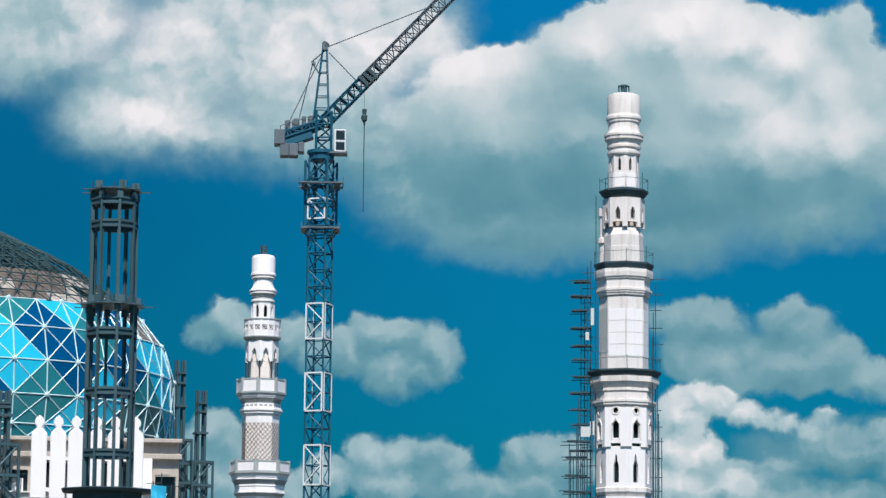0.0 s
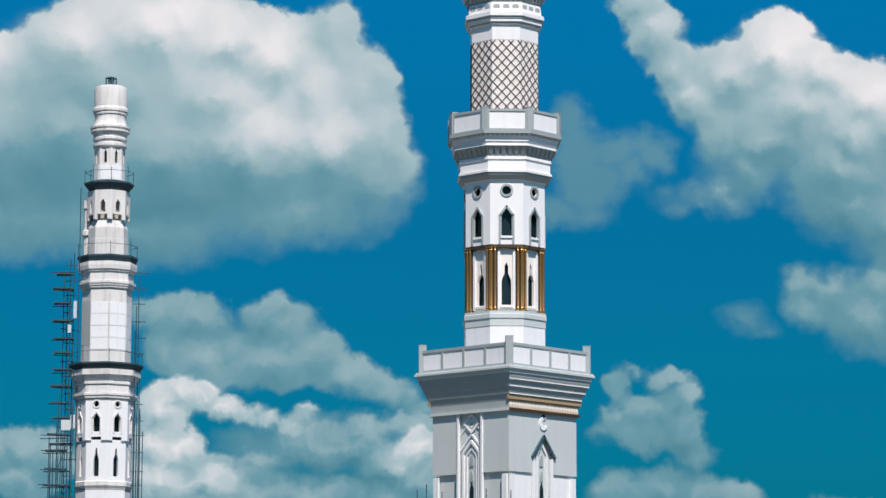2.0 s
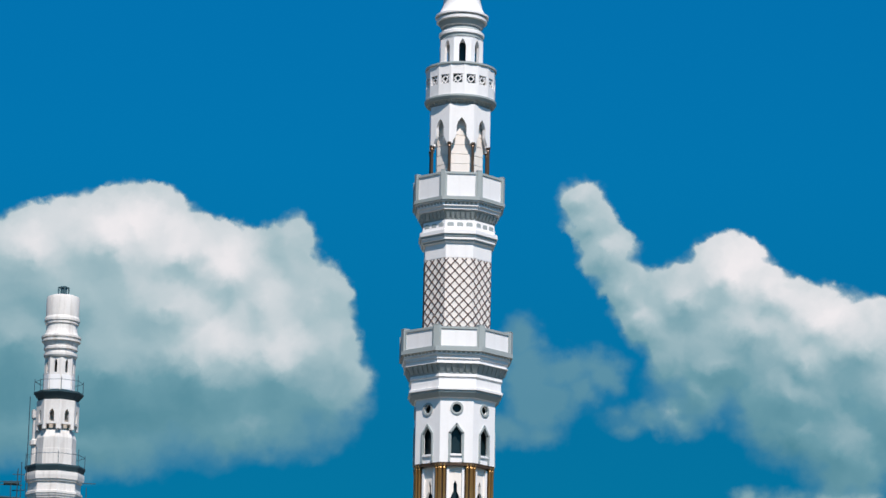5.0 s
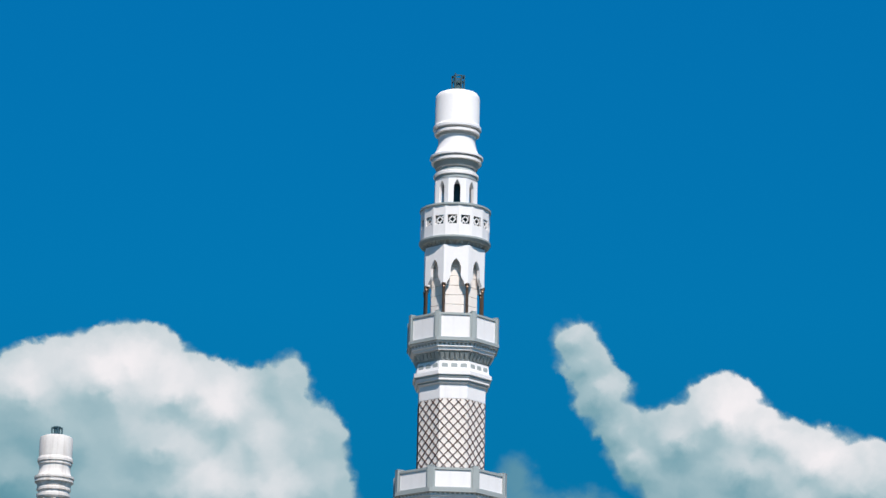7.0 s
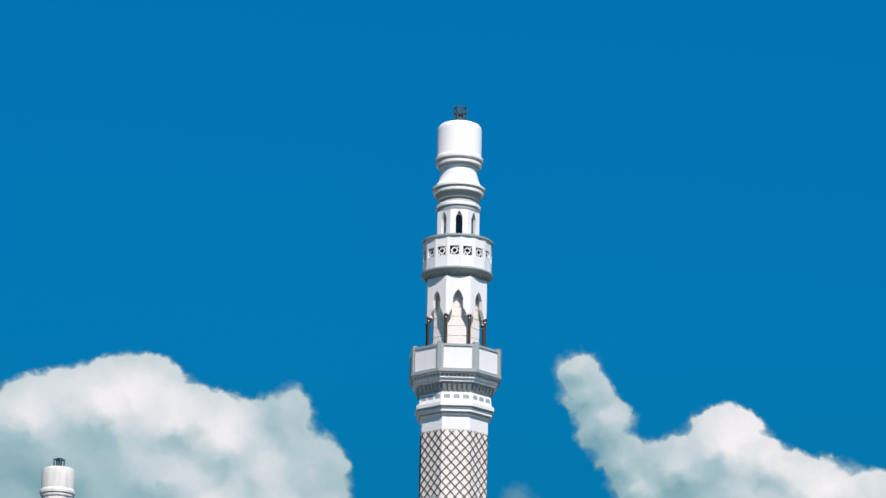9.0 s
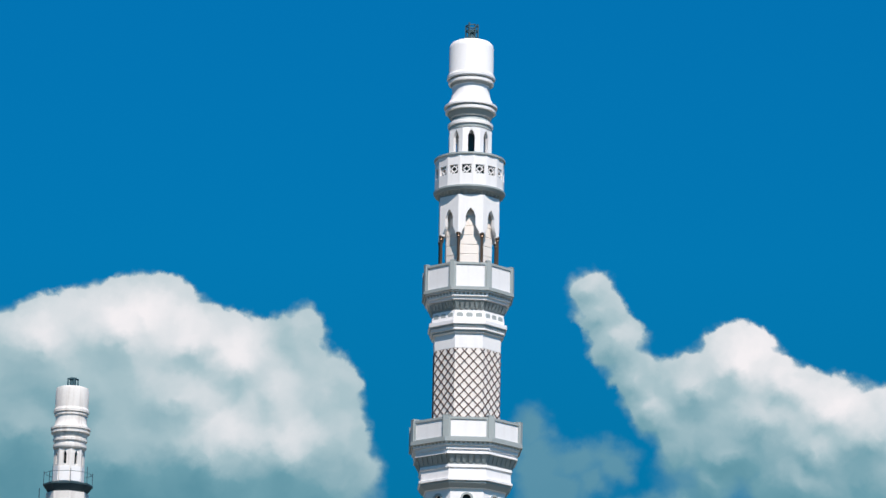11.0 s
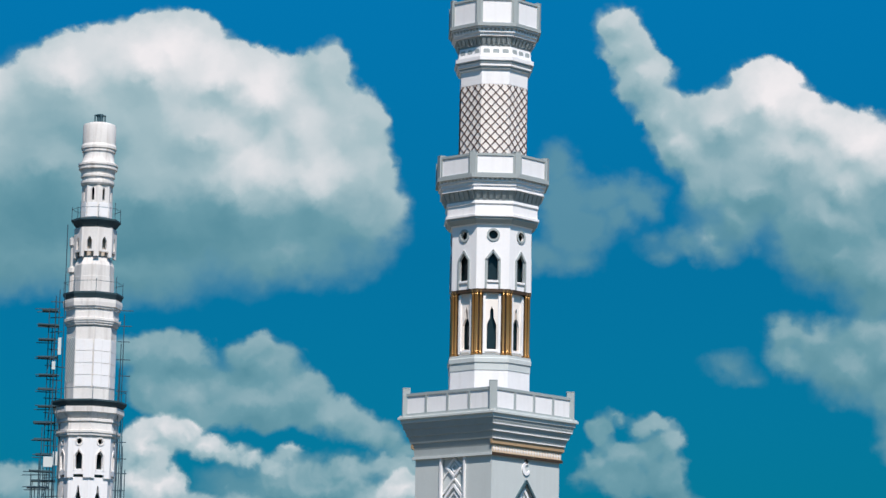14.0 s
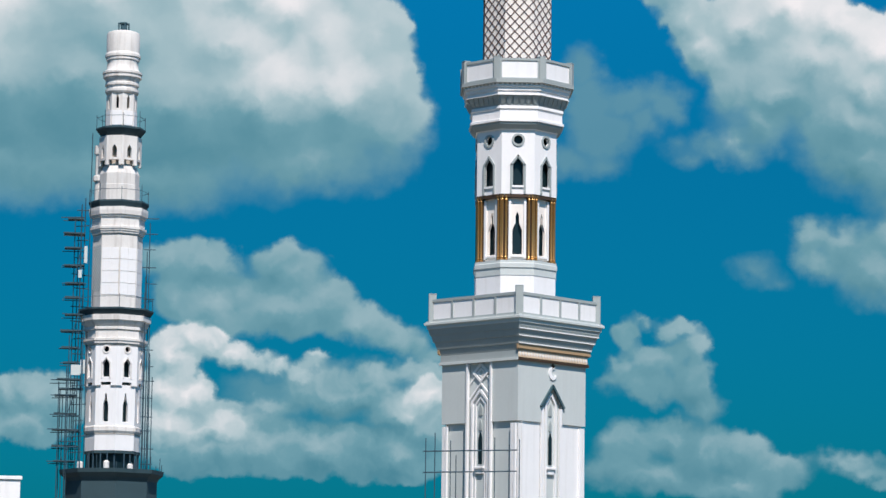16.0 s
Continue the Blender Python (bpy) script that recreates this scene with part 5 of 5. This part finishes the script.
bar(bm, (0.1, -0.3, 54.75), (0.3, 0.3, 54.75), 0.22, 12)
bar(bm, (-0.9, 0, 53.3), (0.1, 0, 54.2), 0.06, 5)
bar(bm, (-0.9, 0, 53.3), (-0.2, 0, 52.2), 0.06, 5)
box(bm, (-0.75, 0, 53.2), (0.3, 0.3, 0.22))
part("head_pulley", bm, CRANE_GREY, crane, "grey pulley block")
# jib
foot, tip = Vector((0.2, 0, 48.4)), Vector((20.2, 0, 69.9))
way = (tip - foot).normalized()
for a, b in ((0.0, 4.6), (4.6, 20.4)):
    bm = bmesh.new()
    truss(bm, foot + way * a, foot + way * b, 0.95, 0.95, round((b - a) / 0.75), 0.045)
    part("jib", bm, CRANE_BLUE if a == 0 else CRANE_GREY, crane, "grey lattice jib" if a else "blue lattice jib foot")
for a in (0.7, 1.5, 2.3, 3.1, 3.9, 6.2):
    bm = bmesh.new()
    box(bm, (0, 0, 0), (0.2, 0.9, 0.9), Matrix.Translation(foot + way * a) @ Matrix.Rotation(-math.atan2(way.z, way.x), 4, "Y"), 0.04)
    part("jib_plate", bm, DECK, crane, "dark gusset plate in the jib")
bm = bmesh.new()
for u in (-0.45, 0.0, 0.5):
    box(bm, (u, 0, -0.1 * u), (0.26, 1.1, 1.06), Matrix.Translation(foot + way * 5.0) @ Matrix.Rotation(-math.atan2(way.z, way.x), 4, "Y"))
part("jib_joint", bm, DECK, crane, "dark jib joint plates")
nz = Vector((-way.z, 0, way.x))
for a, b in ((top + Vector((0.3, 0, 0.2)), foot + way * 12.6 + nz * 0.5), (top + Vector((0.3, 0, -0.3)), foot + way * 4.2 + nz * 0.5), (top, Vector((-2.9, -0.4, 47.7))), (top + Vector((-0.9, 0, -0.9)), Vector((-2.0, 0.4, 48.0)))):
    bm = bmesh.new()
    bar(bm, a, b, 0.045, 5)
    part("stay_rope", bm, CRANE_GREY, crane)
hx = 3.37
hz = foot.z + (hx - foot.x) * way.z / way.x
bm = bmesh.new()
bar(bm, (hx, 0, hz - 0.4), (hx, 0, 49.4), 0.01, 5)
bar(bm, (hx, 0, 48.3), (hx, 0, 41.2), 0.045, 6)
part("hoist_rope", bm, DECK, crane)
bm = turned([(48.2, 0.06), (48.45, 0.1), (48.6, 0.22), (48.95, 0.26), (49.1, 0.16), (49.3, 0.18), (49.5, 0.2), (49.55, 0.08)], 10)
bm.transform(Matrix.Translation((hx, 0, 0)))
part("hook_block", bm, DECK, crane, "dark hook block")

# ---- the dome ----
dome = thing("mosque_dome", "half-clad mosque dome of blue and green triangular panels", "dome", polar(-20.2, 240, 0, 0))
RIM = [(20.0, 16.0), (21.0, 16.1), (22.7, 16.4), (25.1, 16.8), (27.0, 16.9), (29.7, 16.3), (30.9, 15.6), (32.5, 14.2), (34.8, 11.5), (37.1, 8.9), (38.4, 6.8), (39.5, 4.6), (40.6, 2.6), (41.5, 0.6)]
RIM = [(z if z < 32.6 else 32.5 + (z - 32.5) * 0.87, r * 0.98) for z, r in RIM]


def rim(z):
    for (a, ra), (b, rb) in zip(RIM, RIM[1:]):
        if a <= z <= b:
            return ra + (rb - ra) * (z - a) / (b - a)
    return RIM[-1][1]


COLS = 40
LEVELS = [21.05, 22.9, 25.1, 27.7, 30.3, 32.6]


def node(i, j, out=0.0):
    z = LEVELS[i]
    a = 2 * math.pi * (j + 0.35) / COLS
    return Vector(((rim(z) + out) * math.cos(a), (rim(z) + out) * math.sin(a), z))


def pane(bm, pts):
    c = sum(pts, Vector()) / 3
    vs = [bm.verts.new(c + (p - c) * 0.985) for p in pts]
    ins = [bm.verts.new((c + (p - c) * 0.985) * 1.0 - Vector((p.x, p.y, 0)).normalized() * 0.12) for p in pts]
    bm.faces.new(vs)
    bm.faces.new(ins[::-1])
    for k in range(3):
        bm.faces.new((vs[k], ins[k], ins[(k + 1) % 3], vs[(k + 1) % 3]))


SHADES = (GLASS_CYAN, GLASS_BLUE, GLASS_GREEN)
back_panes = {m: bmesh.new() for m in (*SHADES, SHEET)}
random.seed(5)
diamond = {}
for i in range(len(LEVELS)):
    for j in range(COLS):
        if (i + j) % 2 == 0:
            # one colour for each diamond of eight panels; the upper rows are mostly cyan
            weights = ((2, 3, 5), (2, 4, 3), (4, 2, 5), (5, 5, 1), (7, 4, 1), (8, 3, 1))[i]
            diamond[i, j] = random.choices(SHADES, weights)[0]
for i in range(len(LEVELS) - 1):
    for j in range(COLS):
        ring = [(i, j), (i, j + 1), (i + 1, j + 1), (i + 1, j)]
        mid = sum((node(*n) for n in ring), Vector()) / 4
        for k in range(4):
            a, b = ring[k], ring[(k + 1) % 4]
            even = a if sum(a) % 2 == 0 else b
            # on the far flank the top row still carries dusty underlay
            mat = SHEET if i == 4 and (j >= 36 or j < 4) else diamond[even[0], even[1] % COLS]
            if mid.y < 0 and mid.x > -6:
                bm = bmesh.new()
                pane(bm, [node(*a), node(*b), mid])
                part("panel", bm, mat, dome)
            else:
                pane(back_panes[mat], [node(*a), node(*b), mid])
for mat, bm in back_panes.items():
    tagged(part("rear_panels", bm, mat, dome), kind="stuff")
bm = bmesh.new()
for i in range(len(LEVELS)):
    for j in range(COLS):
        a = node(i, j, 0.03)
        bar(bm, a, node(i, j + 1, 0.03), 0.05, 4)
        if i + 1 < len(LEVELS):
            bar(bm, a, node(i + 1, j, 0.03), 0.05, 4)
            ring = [node(i, j, 0.03), node(i, j + 1, 0.03), node(i + 1, j + 1, 0.03), node(i + 1, j, 0.03)]
            mid = sum(ring, Vector()) / 4
            for p in ring:
                bar(bm, p, mid, 0.045, 4)
        if (i + j) % 2 == 0:
            bmesh.ops.create_icosphere(bm, subdivisions=1, radius=0.22, matrix=Matrix.Translation(a))
tagged(part("strut_net", bm, STRUT, dome, "pale welded strut net"), kind="stuff")
bm = bmesh.new()
zs = [32.6, 33.4, 34.2, 35.0, 35.75, 36.5, 37.3, 38.0, 38.6, 39.2, 39.8]
for lay in (0.0, 0.75, 1.6):
    for i, (a, b) in enumerate(zip(zs, zs[1:])):
        for j in range(56):
            def nd(z, jj):
                an = 2 * math.pi * jj / 56
                return Vector(((rim(z) - lay) * math.cos(an), (rim(z) - lay) * math.sin(an), z - lay * 0.5))
            if rim(b) - lay < 0.5:
                continue
            o = 0.5 * (i % 2)
            bar(bm, nd(a, j + o), nd(b, j + o + 0.5), 0.043, 4)
            bar(bm, nd(a, j + o), nd(b, j + o - 0.5), 0.043, 4)
            if lay == 0:
                bar(bm, nd(a, j + o), nd(a, j + o + 1), 0.05, 4)
tagged(part("bare_frame", bm, RUST, dome, "bare steel space frame of the crown"), kind="stuff")
random.seed(12)
for i, (za, zb) in enumerate(((32.5, 33.5), (33.5, 34.5), (34.5, 35.6))):
    for j in range(64):
        a, b = 2 * math.pi * j / 64, 2 * math.pi * (j + 0.94) / 64
        if random.random() < 0.02 + 0.05 * i or math.sin(a) > 0.3:
            continue
        bm = bmesh.new()
        q = []
        for dr in (0.42, 0.5):
            for z, an in ((za, a), (za, b), (zb - 0.06, b), (zb - 0.06, a)):
                q.append(bm.verts.new(((rim(z) - dr) * math.cos(an), (rim(z) - dr) * math.sin(an), z)))
        for f in ((0, 1, 2, 3), (7, 6, 5, 4), (0, 4, 5, 1), (1, 5, 6, 2), (2, 6, 7, 3), (3, 7, 4, 0)):
            bm.faces.new([q[k] for k in f])
        part("underlay_sheet", bm, SHEET if random.random() < 0.84 else CONCRETE, dome, "dusty underlay sheet")
part("drum_wall", turned([(0, 15.4), (20.6, 15.4)], 48), CONCRETE, dome, "raw concrete drum wall")
part("drum_cornice", turned([(19.6, 15.4), (19.7, 16.2), (20.6, 16.2), (20.7, 15.9), (21.0, 15.9)], 48), CREAM, dome)

# ---- steel frame of a minaret to come ----
frame_tower = thing("steel_tower_frame", "dark steel column frame of an unbuilt minaret", "steel frame", polar(-17.49, 190, 0, 0))
for k in range(8):
    a = radians(12) + k * math.pi / 4
    bm = bmesh.new()
    for lo, hi, r in ((0, 27.3, 1.52), (27.3, 34.6, 1.42)):
        mm = Matrix.Translation((r * math.cos(a), r * math.sin(a), 0)) @ Matrix.Rotation(a, 4, "Z")
        for c, s in (((-0.1, 0, (lo + hi) / 2), (0.035, 0.17, hi - lo)), ((0.1, 0, (lo + hi) / 2), (0.035, 0.17, hi - lo)), ((0, 0, (lo + hi) / 2), (0.18, 0.03, hi - lo))):
            box(bm, c, s, mm)
        for z in (lo + 0.3, hi - 0.4):
            if z > 15:
                box(bm, (0, 0, z), (0.34, 0.36, 0.45), mm)
    part("steel_column", bm, STEEL, frame_tower, "dark primed steel column")
for z, r in ((13.0, 1.52), (17.8, 1.52), (21.7, 1.52), (25.5, 1.52), (32.4, 1.42), (33.9, 1.42)):
    bm = bmesh.new()
    ring8(bm, z - 0.24, z - 0.08, r - 0.12, r + 0.1, 8, radians(12))
    ring8(bm, z + 0.08, z + 0.24, r - 0.12, r + 0.1, 8, radians(12))
    ring8(bm, z - 0.1, z + 0.1, r - 0.04, r, 8, radians(12))
    part("ring_beam", bm, STEEL, frame_tower, "dark steel ring beam")
for z, r, h in ((27.15, 2.1, 0.14), (34.55, 1.75, 0.12)):
    bm = bmesh.new()
    lathe(bm, [(z, r * 0.8), (z + 0.02, r), (z + h, r), (z + h + 0.01, r * 0.8)], 8, 0.3)
    random.seed(int(z))
    for i in range(18):
        a = random.uniform(0, 6.28)
        rr = r * random.uniform(0.7, 0.95)
        bar(bm, (rr * math.cos(a), rr * math.sin(a), z), (rr * math.cos(a), rr * math.sin(a), z + random.uniform(0.2, 0.75)), 0.035, 4)
    for i in range(7):
        a = i * 0.9
        box(bm, (r * math.cos(a), r * math.sin(a), z + 0.04), (1.0, 0.2, 0.05), Matrix.Rotation(0.0, 4, "Z"))
    for i in range(5):
        a = i * 1.27
        box(bm, (r * 0.75 * math.cos(a), r * 0.75 * math.sin(a), z + 0.35), (0.45, 0.3, 0.5))
    part("work_platform", bm, STEEL, frame_tower, "dark plank work platform")
bm = bmesh.new()
lathe(bm, [(12.6, 2.3), (15.3, 2.35), (15.36, 3.0), (15.5, 3.1), (15.56, 2.9)], 8, 0.39)
part("base_deck", bm, DECK, frame_tower, "dark shuttering deck at the base")

# ---- a bright sheet hung over the deck's edge ----
tarp = thing("tarpaulin", "bright cyan tarpaulin hung over the dark deck edge", "tarpaulin", polar(-16.52, 187, 0, 0))
bm = bmesh.new()
bmesh.ops.create_grid(bm, x_segments=8, y_segments=8, size=0.5)
for v in bm.verts:
    x, y = v.co.x, v.co.y
    v.co = (x * 0.95, 0.06 * math.sin(9 * x) + 0.05 * math.sin(7 * y + 3 * x), 14.88 + y * 1.5 - 0.08 * x)
bmesh.ops.solidify(bm, geom=bm.faces[:], thickness=0.02)
part("sheet", bm, TARP, tarp, smooth=True)

# ---- lesser steel columns behind ----


def steel_cluster(m, top, ring, low, label):
    c = thing("steel_column_cluster", label, "steel frame", m, "steel columns beside the dome")
    for x, y in ((-0.33, -0.3), (0.33, -0.3), (0.33, 0.3), (-0.33, 0.3)):
        bm = bmesh.new()
        box(bm, (x, y, (top) / 2), (0.22, 0.22, top))
        part("steel_column", bm, STEEL, c)
    for z in (ring, top - 1.2, (top + ring) / 2):
        bm = bmesh.new()
        box(bm, (0, 0, z), (1.15 if z == ring else 0.8, 1.15, 0.2))
        part("ring_beam", bm, STEEL, c)
    for x in (-1.0, 1.0):
        for y in (-0.8, 0.8):
            bm = bmesh.new()
            box(bm, (x, y, low / 2), (0.18, 0.18, low))
            part("outer_column", bm, STEEL, c)
    for z in (low, low - 2.2, low - 4.0):
        bm = bmesh.new()
        for s in (-1, 1):
            box(bm, (0, s * 0.8, z), (2.2, 0.16, 0.22))
            box(bm, (s * 1.0, 0, z), (0.16, 1.8, 0.22))
        part("tie_beam", bm, STEEL, c)
    for s in (-1, 1):
        bm = bmesh.new()
        bar(bm, (-1.0, 0.8 * s, low - 2.2), (1.0, 0.8 * s, low), 0.07, 4)
        bar(bm, (1.0, 0.8 * s, low - 4.0), (-1.0, 0.8 * s, low - 2.2), 0.07, 4)
        part("cross_brace", bm, STEEL, c)
    return c


steel_cluster(polar(-16.16, 280, 0, 20), 34.3, 30.0, 26.8, "cluster of dark steel columns beside the dome")
steel_cluster(polar(-19.5, 216, 0, 20), 24.4, 22.6, 20.5, "dark steel columns at the corner of the hall")
steel_cluster(polar(-15.75, 280, 0, 20), 31.5, 27.5, 24.8, "lower cluster of dark steel columns beside the dome")

# ---- mosque front below the dome ----
hall = thing("mosque_hall", "unfinished pale mosque hall with dark openings", "mosque", polar(-18.5, 219, 0, 0))
bm = bmesh.new()
holes = [rect(0.3, 17.6, 19.6, -0.42 + 1.396 * k) for k in range(5)] + [rect(0.75, 15.2, 18.7, x) for x in (8.05,)] + [rect(0.8, 17.2, 19.0, x) for x in (-2.7, -5.2)]
plate(bm, [(-14, 0), (9.0, 0), (9.0, 21.1), (-14, 21.1)], holes, 0.5)
part("front_wall", bm, CONCRETE, hall, "raw concrete front wall with dark openings")
bm = bmesh.new()
plate(bm, rect(4.3, 14.0, 20.0, 2.75), [rect(0.24, 17.7, 19.7, -0.42 + 1.396 * k) for k in range(5)], 0.25, Matrix.Translation((0, -0.5, 0)))
part("white_bay", bm, WHITE, hall, "white bay with dark upright slots")
# solid near-black block: the hall's inner shade painted behind the openings
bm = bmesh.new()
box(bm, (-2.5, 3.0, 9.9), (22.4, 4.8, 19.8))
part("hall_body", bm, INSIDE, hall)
bm = bmesh.new()
box(bm, (-2.5, -0.25, 20.1), (23.4, 0.5, 0.4), bevel=0.05)
box(bm, (-2.5, -0.15, 21.25), (23.4, 0.9, 0.3), bevel=0.05)
part("cornice", bm, CONCRETE, hall, "raw concrete cornice")
bm = bmesh.new()
box(bm, (-3.0, -1.2, 16.3), (22, 2.4, 1.9), bevel=0.04)
part("terrace", bm, WHITE, hall, "white terrace edge")
for z, d in ((15.2, 0.5), (16.0, 0.25), (17.2, 0.35)):
    bm = bmesh.new()
    box(bm, (-3.0, -2.4 - d / 2 + 0.1, z), (22.2, d, 0.14), bevel=0.03)
    part("terrace_ledge", bm, LIGHTGREY, hall)
for x, h in ((-4.9, 1.3), (-3.2, 0.9), (-2.6, 1.5), (7.1, 1.0), (7.7, 1.6), (8.4, 0.8)):
    bm = bmesh.new()
    bar(bm, (x, -2.0, 17.2), (x, -2.0, 17.2 + h), 0.04, 5)
    bar(bm, (x - 0.5, -2.0, 17.0 + h), (x + 0.6, -2.0, 17.05 + h), 0.03, 5)
    part("prop_pipe", bm, RUST, hall, "thin site prop")
bm = bmesh.new()
box(bm, (-4.0, -1.6, 17.75), (3.6, 0.5, 1.0), bevel=0.04)
part("balcony_block", bm, WHITE, hall, "white balcony block")


def merlon(m):
    c = thing("merlon", "white pointed merlon on the mosque front", "merlon", m, "merlons of the mosque")
    bm = bmesh.new()
    outl = [(-0.56, 16.6), (0.56, 16.6), (0.56, 21.1), (0.5, 21.3), (0.32, 21.5), (0.2, 21.6), (0.22, 21.72), (0.32, 21.85), (0.35, 22.05), (0.28, 22.28), (0.12, 22.42), (0, 22.55)]
    outl += [(-x, z) for x, z in outl[-2:1:-1]]
    plate(bm, outl, [], 0.6)
    bmesh.ops.bevel(bm, geom=[e for e in bm.edges if e.is_manifold and e.calc_face_angle(0) > 1.2], offset=0.05, segments=1, affect="EDGES")
    part("body", bm, WHITE, c)
    return c


first_merlon = merlon(polar(-18.80, 214, 0, 0))
for x in (103, 134, 170, 203, 238):
    copy_thing(first_merlon, polar(-18.80 + (x - 70) / 92.0, 214, 0, 0))

# ---- white sheet roof in front ----
roof = thing("sheet_roof_building", "low hall with a white sheet-metal gable roof", "building", polar(-13.5, 200, 0, 12))
bm = bmesh.new()
plate(bm, [(-3.6, 15.55), (3.55, 16.25), (3.55, 16.05), (-3.6, 15.35)], [], 1.0)
for v in bm.verts:
    v.co.y = (v.co.y * 8 - 4)
    if v.co.y < 0:
        v.co.z -= 1.6
bmesh.ops.recalc_face_normals(bm, faces=bm.faces[:])
part("roof", bm, ROOF, roof, "white sheet-metal roof")
bm = bmesh.new()
for i in range(15):
    x = -3.5 + i * 0.5
    z = 15.62 + (x + 3.6) * 0.098
    bar(bm, (x, 4, z), (x, -4, z - 1.6), 0.014, 4)
part("roof_ribs", bm, ROOF, roof)
bm = bmesh.new()
box(bm, (-0.1, 0, 6.8), (6.6, 7.4, 13.6))
part("wall", bm, CONCRETE, roof)
# a solid dark plate stands for the shade inside the open gable
bm = bmesh.new()
plate(bm, [(-4, 13.5), (4, 13.5), (4, 16.0), (-4, 14.4)], [], 0.1, Matrix.Translation((3.35, 0, 0)) @ Matrix.Rotation(radians(90), 4, "Z"))
part("gable_end", bm, DECK, roof, "dark plate for the shade in the open gable")

copy_thing(roof, polar(-15.35, 202, -0.45, 8))

wall = thing("site_wall", "white rendered site wall beside the unfinished minaret", "wall", polar(-9.4, 250, 0, 0))
bm = bmesh.new()
box(bm, (-3.3, 0, 8.0), (7.0, 0.4, 16.0), bevel=0.03)
part("wall_panel", bm, WHITE, wall)
bm = bmesh.new()
box(bm, (-3.3, 0, 16.15), (7.3, 0.7, 0.3), bevel=0.03)
part("coping", bm, WHITE, wall)
